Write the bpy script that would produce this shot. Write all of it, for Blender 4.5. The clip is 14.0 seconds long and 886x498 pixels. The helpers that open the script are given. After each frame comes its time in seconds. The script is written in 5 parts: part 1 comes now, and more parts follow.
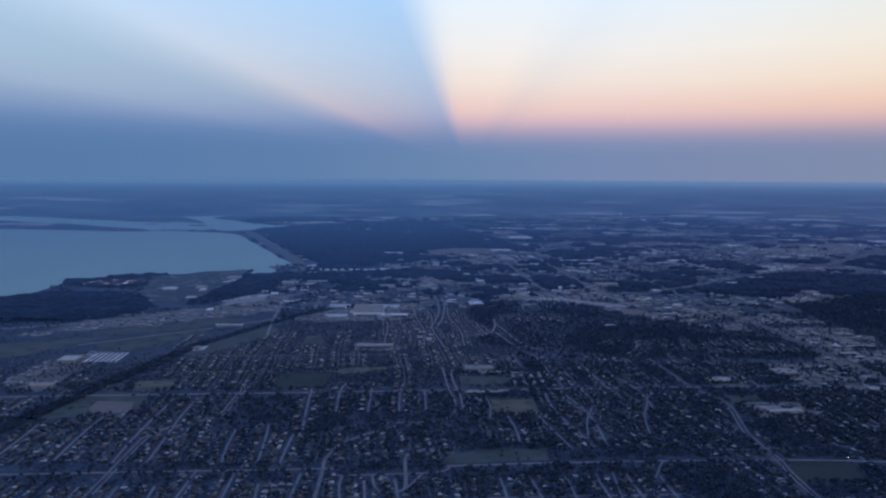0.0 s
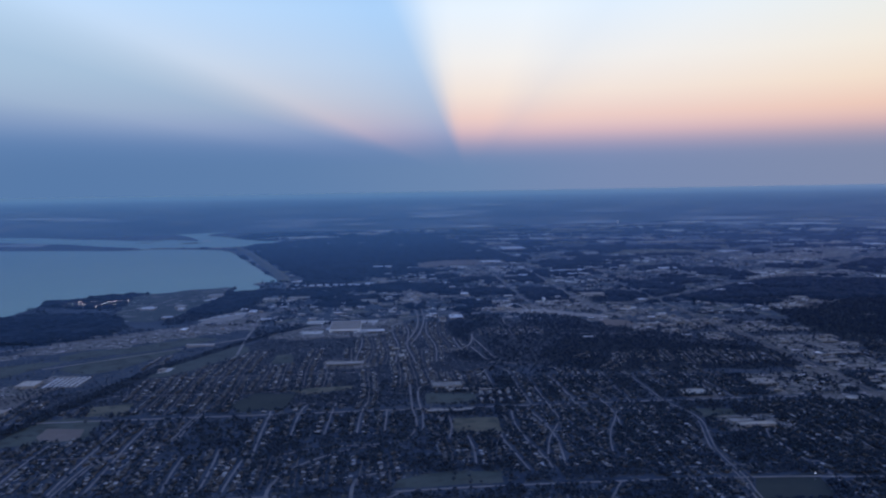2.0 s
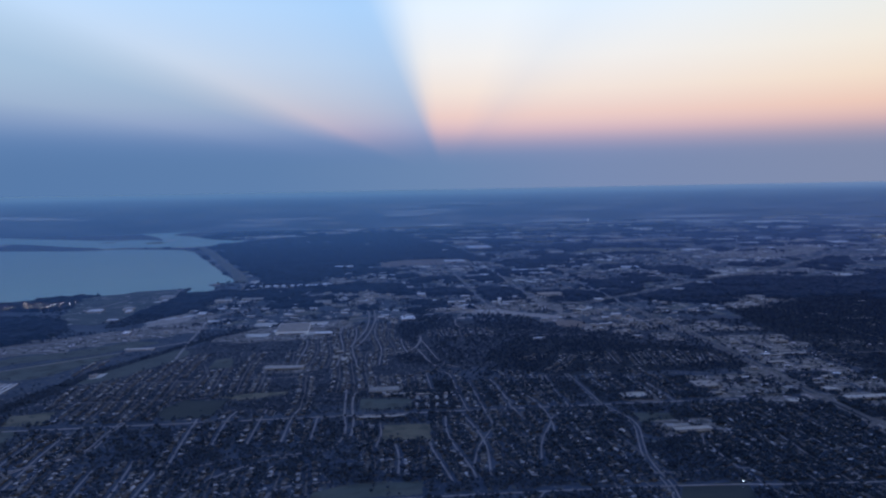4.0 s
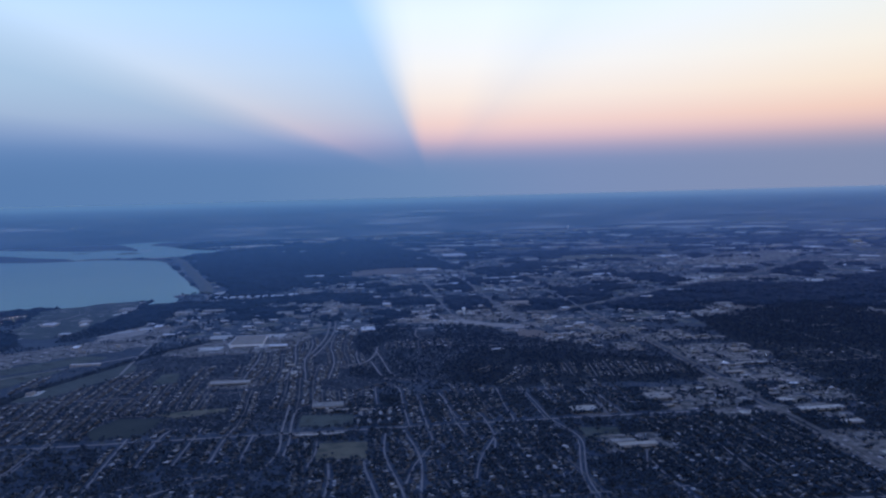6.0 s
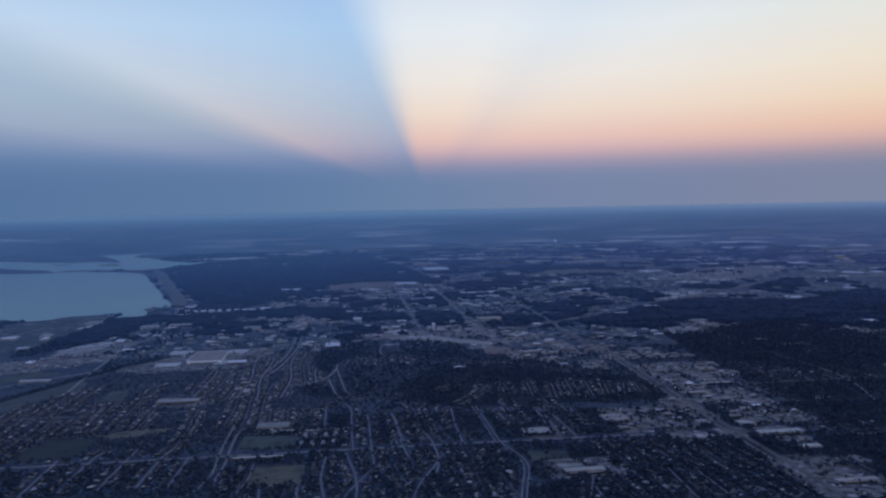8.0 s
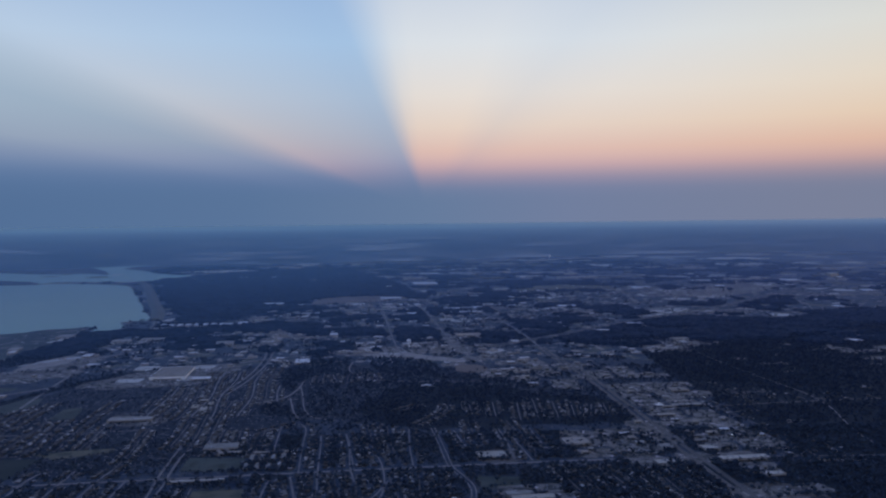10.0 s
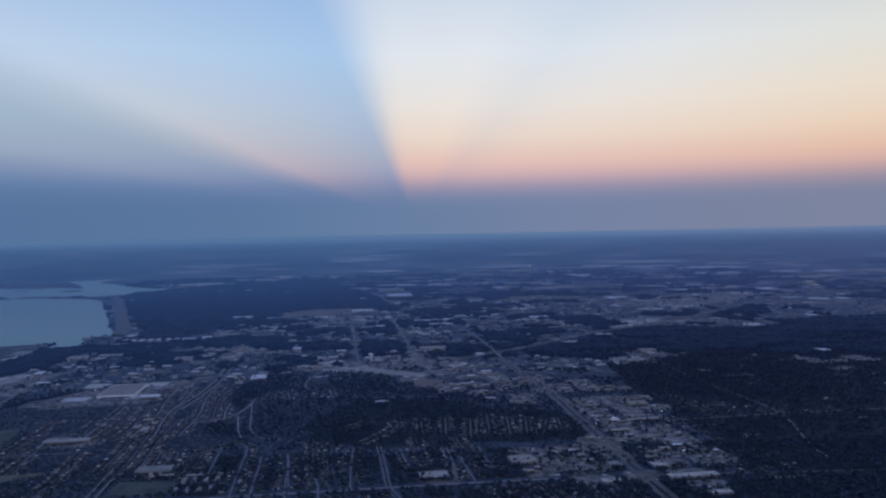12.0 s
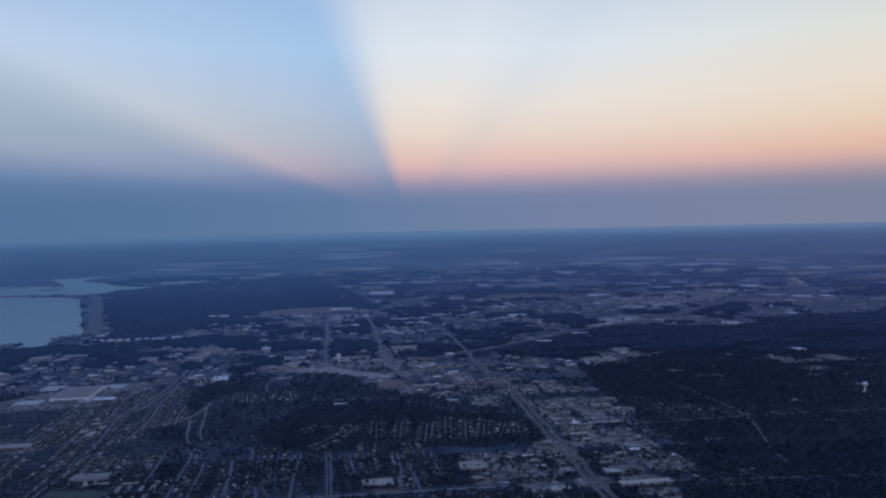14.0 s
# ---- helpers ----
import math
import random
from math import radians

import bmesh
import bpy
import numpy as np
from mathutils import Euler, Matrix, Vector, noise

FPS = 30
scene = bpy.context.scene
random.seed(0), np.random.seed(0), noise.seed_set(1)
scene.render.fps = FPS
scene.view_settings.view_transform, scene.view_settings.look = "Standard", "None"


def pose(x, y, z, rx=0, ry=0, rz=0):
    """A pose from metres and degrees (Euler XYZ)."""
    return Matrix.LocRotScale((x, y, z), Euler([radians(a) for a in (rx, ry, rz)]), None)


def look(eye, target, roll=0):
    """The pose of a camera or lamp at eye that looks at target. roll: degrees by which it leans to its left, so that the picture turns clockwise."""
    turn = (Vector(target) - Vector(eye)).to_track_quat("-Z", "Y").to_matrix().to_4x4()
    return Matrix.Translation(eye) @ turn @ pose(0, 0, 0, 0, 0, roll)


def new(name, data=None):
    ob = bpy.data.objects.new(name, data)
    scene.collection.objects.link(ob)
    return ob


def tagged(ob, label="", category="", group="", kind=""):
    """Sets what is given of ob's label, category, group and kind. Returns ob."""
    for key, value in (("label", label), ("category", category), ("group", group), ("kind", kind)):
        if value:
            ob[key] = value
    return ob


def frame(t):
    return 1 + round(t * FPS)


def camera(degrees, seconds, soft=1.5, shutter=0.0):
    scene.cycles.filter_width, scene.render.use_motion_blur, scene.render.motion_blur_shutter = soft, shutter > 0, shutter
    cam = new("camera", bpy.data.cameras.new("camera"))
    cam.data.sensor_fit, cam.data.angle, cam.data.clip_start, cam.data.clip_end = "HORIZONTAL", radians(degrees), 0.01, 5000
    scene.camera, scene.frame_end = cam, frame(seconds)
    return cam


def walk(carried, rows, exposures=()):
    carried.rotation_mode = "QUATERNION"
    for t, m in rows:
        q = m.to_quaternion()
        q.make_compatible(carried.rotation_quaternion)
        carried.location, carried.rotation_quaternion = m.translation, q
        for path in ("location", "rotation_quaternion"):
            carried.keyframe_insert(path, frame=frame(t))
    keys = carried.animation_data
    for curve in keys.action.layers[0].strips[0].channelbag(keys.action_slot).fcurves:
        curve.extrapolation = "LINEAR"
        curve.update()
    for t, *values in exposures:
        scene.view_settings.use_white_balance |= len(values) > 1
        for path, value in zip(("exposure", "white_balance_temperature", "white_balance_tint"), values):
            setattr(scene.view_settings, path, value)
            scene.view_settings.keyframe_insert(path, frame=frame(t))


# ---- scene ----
cam = camera(55.0, 14.0, soft=2.3)
# The view reaches some fifty kilometres: the plan is one to ten, so 1 unit is 10 m of country.
METRES, EYE, TILT, LEAN, TURN = 99.34, 59.2, 0.0, 0.0, 0.0
ROWS = [
    (0.0, 0.0, 0.0, 0.0, 0.03, -4.56, -0.38),
    (0.5, 0.0306, 0.017, 0.0005, -0.37, -4.46, -0.56),
    (1.0, 0.061, 0.035, 0.0008, -0.69, -4.37, -0.23),
    (1.5, 0.0901, 0.0535, 0.0018, -0.61, -4.15, 0.32),
    (2.0, 0.1233, 0.0694, 0.0013, 0.21, -3.78, 0.96),
    (2.5, 0.1538, 0.0879, 0.0015, -0.13, -3.81, 1.24),
    (3.0, 0.1839, 0.1041, 0.002, -0.42, -3.91, 1.07),
    (5.5, 0.3394, 0.193, 0.0025, -2.25, -3.86, 1.49),
    (6.0, 0.3712, 0.2107, 0.0023, -2.2, -3.43, 1.46),
    (6.5, 0.4022, 0.2289, 0.0029, -2.16, -3.0, 1.65),
    (7.0, 0.4326, 0.2444, 0.003, -2.34, -2.72, 1.45),
    (7.5, 0.4646, 0.2616, 0.0032, -2.49, -2.79, 1.17),
    (8.0, 0.4959, 0.2806, 0.0034, -2.58, -2.57, 1.08),
    (10.5, 0.6538, 0.3679, 0.0041, -2.55, -1.42, 0.54),
    (11.0, 0.6847, 0.3843, 0.0045, -2.79, -1.2, 0.54),
    (11.5, 0.7161, 0.4026, 0.0047, -3.2, -1.01, 0.79),
    (12.0, 0.7467, 0.4194, 0.0052, -3.37, -0.93, 1.08),
    (12.5, 0.7779, 0.435, 0.0056, -3.5, -1.06, 1.31),
    (13.0, 0.8089, 0.4544, 0.0054, -3.63, -1.26, 1.28),
    (13.5, 0.8398, 0.4711, 0.0063, -3.6, -1.36, 1.09),
    (14.0, 0.8709, 0.4903, 0.0071, -3.76, -1.14, 1.16),
]
walk(cam, [(t, pose(0, 0, EYE, TILT, LEAN, TURN) @ pose(METRES * x, METRES * y, METRES * z, 90 + pitch, roll, yaw)) for t, x, y, z, yaw, pitch, roll in ROWS],
     exposures=((0.0, 0.06, 6100, 8), (3.0, 0.06, 6100, 8), (5.5, 0.12, 5950, 8), (6.0, 0.15, 5950, 8), (6.5, 0.03, 6150, 8), (7.0, -0.18, 6250, 9), (7.5, -0.05, 6350, 9), (10.5, -0.22, 6500, 10), (11.5, -0.12, 6450, 10), (14.0, -0.14, 6400, 10)))

# ---- world, sun, light ----


def lin(r, g, b):
    """Linear colour from 0..255 display values."""
    f = lambda c: c / 12.92 if c <= 0.04045 else ((c + 0.055) / 1.055) ** 2.4
    return (f(r / 255), f(g / 255), f(b / 255), 1.0)


class Nodes:
    """Short forms for building a node tree."""

    def __init__(self, tree):
        self.t = tree
        tree.nodes.clear()

    def add(self, kind, **props):
        n = self.t.nodes.new(kind)
        for k, v in props.items():
            setattr(n, k, v)
        return n

    def link(self, a, b):
        self.t.links.new(a, b)

    def put(self, socket, v):
        if isinstance(v, bpy.types.NodeSocket):
            self.link(v, socket)
        else:
            socket.default_value = v

    def math(self, op, a, b=0.0, clamp=False):
        n = self.add("ShaderNodeMath", operation=op, use_clamp=clamp)
        self.put(n.inputs[0], a)
        self.put(n.inputs[1], b)
        return n.outputs[0]

    def dot(self, a, v):
        n = self.add("ShaderNodeVectorMath", operation="DOT_PRODUCT")
        self.put(n.inputs[0], a)
        n.inputs[1].default_value = v
        return n.outputs["Value"]

    def ramp(self, fac, stops, mode="LINEAR"):
        n = self.add("ShaderNodeValToRGB")
        n.color_ramp.interpolation = mode
        e = n.color_ramp.elements
        while len(e) < len(stops):
            e.new(0.5)
        for el, (p, c) in zip(e, stops):
            el.position, el.color = p, c if len(c) == 4 else (*c, 1)
        self.put(n.inputs[0], fac)
        return n.outputs[0]

    def mix(self, fac, a, b, blend="MIX"):
        n = self.add("ShaderNodeMix", data_type="RGBA", blend_type=blend)
        self.put(n.inputs[0], fac)
        self.put(n.inputs[6], a)
        self.put(n.inputs[7], b)
        return n.outputs[2]

    def noise(self, vec, scale, detail=4.0, rough=0.55):
        n = self.add("ShaderNodeTexNoise")
        n.inputs["Scale"].default_value, n.inputs["Detail"].default_value, n.inputs["Roughness"].default_value = scale, detail, rough
        self.put(n.inputs["Vector"], vec)
        return n.outputs["Fac"]


# the sun has set behind the camera; rays and cloud shadows run together at the point opposite to it
ANTI_AZ, ANTI_EL = radians(1.4), radians(0.9)
world = bpy.data.worlds.new("evening_sky")
scene.world = world
world.use_nodes = True
w = Nodes(world.node_tree)
way = w.add("ShaderNodeTexCoord").outputs["Generated"]
sep = w.add("ShaderNodeSeparateXYZ")
w.link(way, sep.inputs[0])
elev = w.math("ARCSINE", sep.outputs[2])
height = w.math("POWER", w.math("MAXIMUM", w.math("DIVIDE", elev, math.pi / 2), 0.0), 0.5)
ca, sa, ce, se = math.cos(ANTI_AZ), math.sin(ANTI_AZ), math.cos(ANTI_EL), math.sin(ANTI_EL)
side = w.dot(way, (ca, -sa, 0.0))
rise = w.dot(way, (-sa * se, -ca * se, ce))
turn = w.math("ADD", w.math("DIVIDE", w.math("ARCTAN2", side, rise), 2 * math.pi), 0.5)
LIT = ((0, (116, 136, 177)), (0.13, (126, 142, 182)), (0.16, (148, 150, 184)), (0.185, (186, 166, 186)), (0.208, (220, 185, 189)), (0.235, (239, 204, 193)), (0.27, (246, 226, 212)),
       (0.31, (246, 238, 231)), (0.365, (236, 242, 248)), (0.42, (216, 227, 243)), (0.5, (150, 170, 224)), (0.6, (104, 137, 211)), (1, (92, 126, 210)))
GAP = ((0, (100, 127, 173)), (0.13, (108, 132, 177)), (0.165, (120, 140, 182)), (0.2, (140, 155, 192)), (0.245, (156, 178, 208)), (0.305, (162, 193, 227)),
       (0.365, (161, 201, 242)), (0.42, (152, 190, 236)), (0.5, (120, 150, 218)), (0.6, (102, 136, 211)), (1, (92, 126, 210)))
VEILED = ((0, (88, 120, 170)), (0.15, (100, 129, 176)), (0.19, (124, 145, 185)), (0.225, (147, 163, 194)), (0.25, (160, 177, 201)), (0.29, (168, 189, 211)),
          (0.36, (175, 200, 224)), (0.45, (128, 156, 214)), (0.6, (102, 136, 211)), (1, (92, 126, 210)))
DARK = ((0, (85, 121, 165)), (0.1, (90, 125, 169)), (0.2, (99, 132, 175)), (0.24, (112, 142, 182)), (0.3, (132, 160, 200)), (0.45, (112, 145, 212)), (0.6, (100, 135, 211)), (1, (92, 126, 210)))
RAYS = ((-92, 0.44), (-69, 0.42), (-64, 0.41), (-58, 0.34), (-50, 0.28), (-38, 0.21), (-29, 0.16), (-23, 0.16), (-17.5, 0.44), (-11, 0.84), (-5, 0.97), (22, 1.0), (40, 0.86), (56, 0.97), (92, 1.0))
lit = w.ramp(height, [(p, lin(*c)) for p, c in LIT])
gap = w.ramp(height, [(p, lin(*c)) for p, c in GAP])
rays = w.ramp(turn, [((a + 180) / 360, (v, v, v)) for a, v in RAYS])
warm = w.add("ShaderNodeMapRange", interpolation_type="SMOOTHSTEP")
warm.inputs["From Min"].default_value, warm.inputs["From Max"].default_value, warm.inputs["To Max"].default_value = 0.12, 0.6, 1.0
w.link(side, warm.inputs["Value"])
lit = w.mix(warm.outputs[0], lit, w.mix(1.0, lit, (1.0, 0.935, 0.81, 1.0), "MULTIPLY"))
veiled = w.ramp(height, [(p, lin(*c)) for p, c in VEILED])
dark = w.ramp(height, [(p, lin(*c)) for p, c in DARK])
under = w.ramp(turn, [((a + 180) / 360, (v, v, v)) for a, v in ((-73, 1.0), (-69.5, 0.65), (-65.5, 0.0))])
low = w.ramp(turn, [((a + 180) / 360, (v, v, v)) for a, v in ((-150, 0.0), (-110, 1.0), (-86, 1.0), (-82, 0.5), (-78.5, 0.0))])
above = w.mix(low, w.mix(under, w.mix(rays, gap, lit), veiled), dark)
# the grey-blue band along the horizon, bluer away from the lit side
band = w.ramp(w.math("ADD", w.math("MULTIPLY", side, 0.5), 0.5), [(p, lin(*c)) for p, c in ((0.28, (90, 121, 163)), (0.4, (97, 126, 166)), (0.5, (110, 134, 170)), (0.58, (122, 137, 171)), (0.72, (131, 139, 166)))])
settle = w.add("ShaderNodeMapRange", interpolation_type="SMOOTHSTEP")
settle.inputs["From Min"].default_value, settle.inputs["From Max"].default_value = radians(1.3), radians(4.7)
settle.inputs["To Min"].default_value, settle.inputs["To Max"].default_value = 1.0, 0.0
w.link(elev, settle.inputs["Value"])
glow = w.add("ShaderNodeBackground")
w.link(w.mix(settle.outputs[0], above, band), glow.inputs[0])
glow.inputs[1].default_value = 0.97
sky = w.add("ShaderNodeTexSky", sky_type="NISHITA", sun_disc=False, sun_elevation=radians(-1.0), sun_rotation=radians(180))
air = w.add("ShaderNodeBackground")
w.link(sky.outputs[0], air.inputs[0])
air.inputs[1].default_value = 0.02
both = w.add("ShaderNodeAddShader")
w.link(glow.outputs[0], both.inputs[0])
w.link(air.outputs[0], both.inputs[1])
w.link(both.outputs[0], w.add("ShaderNodeOutputWorld").inputs[0])

sun = new("sun", bpy.data.lights.new("sun", "SUN"))
sun.data.energy, sun.data.angle, sun.data.color = 0.16, radians(60), (1.0, 0.87, 0.78)
sun.matrix_world = look((0, -60, 28), (0, 0, 0))

# ---- materials ----


def surface(name, dark, pale, scale=0.5, rough=0.9, gloss=0.25, bump=0.0, fine=6.0, spread=0.5, island=0.0, each=0.0, spark=0.0, metal=0.0, patch=()):
    """A worn surface: two colours mixed by broad and fine noise; island and each vary it from piece to piece."""
    m = bpy.data.materials.new(name)
    m.use_nodes = True
    n = Nodes(m.node_tree)
    where = n.add("ShaderNodeNewGeometry")
    pos = where.outputs["Position"]
    broad = n.noise(pos, scale, 3.0)
    grain = n.noise(pos, scale * fine, 3.0, 0.65)
    f = n.math("ADD", n.math("MULTIPLY", broad, 1 - spread * 0.5), n.math("MULTIPLY", grain, spread * 0.5))
    col = n.ramp(f, [(0.36, dark), (0.64, pale)])
    for size, lo, hi, tint in patch:
        spot = n.ramp(n.noise(pos, size, 3.0, 0.5), [(lo, (0, 0, 0)), (hi, (1, 1, 1))])
        col = n.mix(spot, col, (*tint, 1))
    shift = 0.0
    if island:
        shift = n.math("MULTIPLY", n.math("SUBTRACT", where.outputs["Random Per Island"], 0.5), island * 2)
    if each:
        shift = n.math("MULTIPLY", n.math("SUBTRACT", n.add("ShaderNodeObjectInfo").outputs["Random"], 0.5), each * 2)
    if spark:
        pick = n.add("ShaderNodeObjectInfo").outputs["Random"] if each else where.outputs["Random Per Island"]
        shift = n.math("SUBTRACT", n.math("MULTIPLY", n.math("POWER", pick, 5.0), spark), 0.35)
    if island or each:
        hsv = n.add("ShaderNodeHueSaturation")
        n.link(n.math("ADD", shift, 1.0), hsv.inputs["Value"])
        n.link(col, hsv.inputs["Color"])
        col = hsv.outputs[0]
    b = n.add("ShaderNodeBsdfPrincipled")
    n.link(col, b.inputs["Base Color"])
    b.inputs["Roughness"].default_value, b.inputs["Metallic"].default_value = rough, metal
    b.inputs["Specular IOR Level"].default_value = gloss
    if bump:
        k = n.add("ShaderNodeBump")
        k.inputs["Strength"].default_value, k.inputs["Distance"].default_value = bump, 0.1
        n.link(grain, k.inputs["Height"])
        n.link(k.outputs[0], b.inputs["Normal"])
    n.link(b.outputs[0], n.add("ShaderNodeOutputMaterial").inputs[0])
    return m


def farmland(name):
    """The plain: a mosaic of pastures, scrub and ploughed land, cell by cell, under broad and fine noise."""
    m = bpy.data.materials.new(name)
    m.use_nodes = True
    n = Nodes(m.node_tree)
    pos = n.add("ShaderNodeNewGeometry").outputs["Position"]
    stretch = n.add("ShaderNodeMapping")
    stretch.inputs["Rotation"].default_value[2] = radians(-4.5)
    stretch.inputs["Scale"].default_value = (1.0, 0.8, 1.0)
    n.link(pos, stretch.inputs[0])
    cells = n.add("ShaderNodeTexVoronoi", distance="CHEBYCHEV", feature="F1")
    cells.inputs["Scale"].default_value, cells.inputs["Randomness"].default_value = 0.013, 0.9
    n.link(stretch.outputs[0], cells.inputs["Vector"])
    split = n.add("ShaderNodeSeparateColor")
    n.link(cells.outputs["Color"], split.inputs[0])
    # dark crop colours are blue-grey: distance haze is mixed into them
    crop = n.ramp(split.outputs[0], [(0.0, (0.032, 0.05, 0.076)), (0.35, (0.066, 0.09, 0.115)), (0.6, (0.115, 0.142, 0.16)), (0.78, (0.22, 0.225, 0.22)), (0.92, (0.5, 0.46, 0.4))], "CONSTANT")
    grain = n.noise(pos, 0.25, 4.0, 0.7)
    col = n.mix(n.ramp(grain, [(0.3, (0, 0, 0)), (0.7, (0.7, 0.7, 0.7))]), crop, (0.085, 0.11, 0.125, 1))
    scrub = n.ramp(n.noise(pos, 0.006, 5.0, 0.6), [(0.47, (0, 0, 0)), (0.53, (0.85, 0.85, 0.85))])
    col = n.mix(scrub, col, (0.026, 0.043, 0.068, 1))
    b = n.add("ShaderNodeBsdfPrincipled")
    n.link(col, b.inputs["Base Color"])
    b.inputs["Roughness"].default_value = 0.9
    n.link(b.outputs[0], n.add("ShaderNodeOutputMaterial").inputs[0])
    return m


def glowing(name, colour, strength):
    m = bpy.data.materials.new(name)
    m.use_nodes = True
    n = Nodes(m.node_tree)
    e = n.add("ShaderNodeEmission")
    e.inputs[0].default_value, e.inputs[1].default_value = (*colour, 1), strength
    n.link(e.outputs[0], n.add("ShaderNodeOutputMaterial").inputs[0])
    return m


# blue-grey base holds some distance haze; pale patches are bare ground
SCRUB = surface("scrub_and_clearings", (0.036, 0.054, 0.077), (0.09, 0.112, 0.13), 0.05, 0.95, 0.2, 0.0, 9, 0.8,
                patch=((0.07, 0.56, 0.6, (0.13, 0.13, 0.11)), (0.16, 0.6, 0.63, (0.36, 0.3, 0.25)), (0.3, 0.66, 0.68, (0.6, 0.54, 0.48))))
# dark blue-grey base: tree shade and near haze are put into it
YARDS = surface("shade_toned_yards", (0.031, 0.047, 0.069), (0.078, 0.096, 0.12), 0.12, 0.95, 0.2, 0.0, 9, 0.8,
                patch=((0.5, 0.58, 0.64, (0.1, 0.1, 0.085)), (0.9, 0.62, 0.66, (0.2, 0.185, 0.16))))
GROUND = farmland("pastures_and_scrub")
# near-black blue base: crown self-shade and distance haze are in the colour
WOODLAND = surface("haze_tinted_woodland", (0.008, 0.018, 0.034), (0.024, 0.041, 0.066), 0.06, 0.95, 0.2, 0.0, 8, 0.7)
LAWN = surface("mown_grass", (0.064, 0.076, 0.064), (0.1, 0.11, 0.09), 0.06, 0.9, 0.3, 0.0, 9, 0.6,
               patch=((0.22, 0.5, 0.62, (0.052, 0.058, 0.046)), (0.11, 0.56, 0.64, (0.1, 0.104, 0.085))))
DRYLAWN = surface("dull_grass", (0.062, 0.073, 0.064), (0.1, 0.11, 0.096), 0.08, 0.9, 0.3, 0.0, 9, 0.6)
DRY = surface("dry_grass", (0.12, 0.106, 0.07), (0.19, 0.166, 0.112), 0.08, 0.9, 0.3, 0.0, 9, 0.6,
              patch=((0.2, 0.52, 0.62, (0.085, 0.085, 0.06)),))
PARK = surface("park_grass", (0.04, 0.056, 0.06), (0.085, 0.1, 0.09), 0.06, 0.9, 0.3, 0.0, 9, 0.8,
               patch=((0.09, 0.6, 0.64, (0.17, 0.16, 0.14)), (0.2, 0.64, 0.67, (0.4, 0.36, 0.31))))
DARKGRASS = surface("dark_grass", (0.024, 0.034, 0.034), (0.042, 0.052, 0.045), 0.08, 0.9, 0.3, 0.0, 9, 0.6)
TAN = surface("ploughed_soil", (0.16, 0.12, 0.095), (0.23, 0.178, 0.145), 0.03, 0.9, 0.3, 0.0, 9, 0.6)
BARE = surface("pale_bare_soil", (0.25, 0.215, 0.18), (0.43, 0.375, 0.32), 0.1, 0.9, 0.3, 0.0, 7, 0.8)
ASPHALT = surface("worn_asphalt", (0.105, 0.093, 0.084), (0.2, 0.175, 0.153), 0.12, 0.9, 0.25, 0.0, 9, 0.7)
CONCRETE = surface("pale_concrete", (0.45, 0.41, 0.345), (0.7, 0.645, 0.555), 0.15, 0.9, 0.25, 0.0, 9, 0.7)
STREET = surface("old_concrete_street", (0.18, 0.158, 0.142), (0.31, 0.273, 0.247), 0.15, 0.9, 0.25, 0.0, 9, 0.7)
PARKING = surface("parking_pavement", (0.112, 0.095, 0.08), (0.33, 0.286, 0.24), 0.16, 0.8, 0.4, 0.0, 5, 1.0,
                  patch=((0.4, 0.5, 0.55, (0.06, 0.06, 0.055)), (0.3, 0.62, 0.64, (0.56, 0.46, 0.42))))
# blue airlight is mixed into both crown colours
LEAVES = surface("airlight_blue_near_crowns", (0.014, 0.026, 0.044), (0.056, 0.075, 0.104), 0.35, 0.9, 0.3, 0.0, 4, 0.9, island=0.4)
MIDCROWNS = surface("airlight_blue_mid_crowns", (0.013, 0.024, 0.045), (0.036, 0.053, 0.084), 0.3, 0.9, 0.3, 0.0, 4, 0.9, island=0.4)
BARK = surface("grey_bark", (0.06, 0.05, 0.045), (0.12, 0.1, 0.09), 4, 0.95)
SHINGLE = surface("asphalt_shingles", (0.1, 0.094, 0.088), (0.21, 0.197, 0.18), 1.2, 0.9, 0.25, 0.3, 5, 0.8, each=0.75, spark=2.5)
SHINGLES = surface("mixed_shingles", (0.1, 0.094, 0.088), (0.21, 0.197, 0.18), 1.2, 0.9, 0.25, 0.0, 5, 0.8, island=0.75, spark=2.5)
BRICK = surface("brown_brick", (0.05, 0.044, 0.041), (0.1, 0.089, 0.082), 2.0, 0.9, 0.25, 0.2, 6, 0.8, each=0.3)
WHITEROOF = surface("white_roof_membrane", (0.72, 0.69, 0.63), (0.88, 0.85, 0.8), 0.3, 0.95, 0.08, 0.0, 6, 0.7, each=0.2)
GREYROOF = surface("gravel_roof", (0.24, 0.225, 0.19), (0.44, 0.41, 0.36), 0.4, 0.9, 0.25, 0.0, 8, 0.7, each=0.3)
CREAMROOF = surface("cream_roof", (0.4, 0.35, 0.275), (0.56, 0.495, 0.4), 0.3, 0.95, 0.08, 0.0, 6, 0.7, each=0.2)
TANROOF = surface("tan_roof", (0.29, 0.245, 0.195), (0.42, 0.355, 0.285), 0.3, 0.9, 0.25, 0.0, 8, 0.7, each=0.15)
PANEL = surface("pale_tilt_wall", (0.25, 0.23, 0.215), (0.36, 0.335, 0.315), 0.5, 0.85, 0.25, 0.0, 6, 0.6, each=0.2)
STEEL = surface("white_painted_steel", (0.68, 0.69, 0.7), (0.82, 0.82, 0.82), 1.0, 0.45, 0.25, 0.0, 5, 0.5)
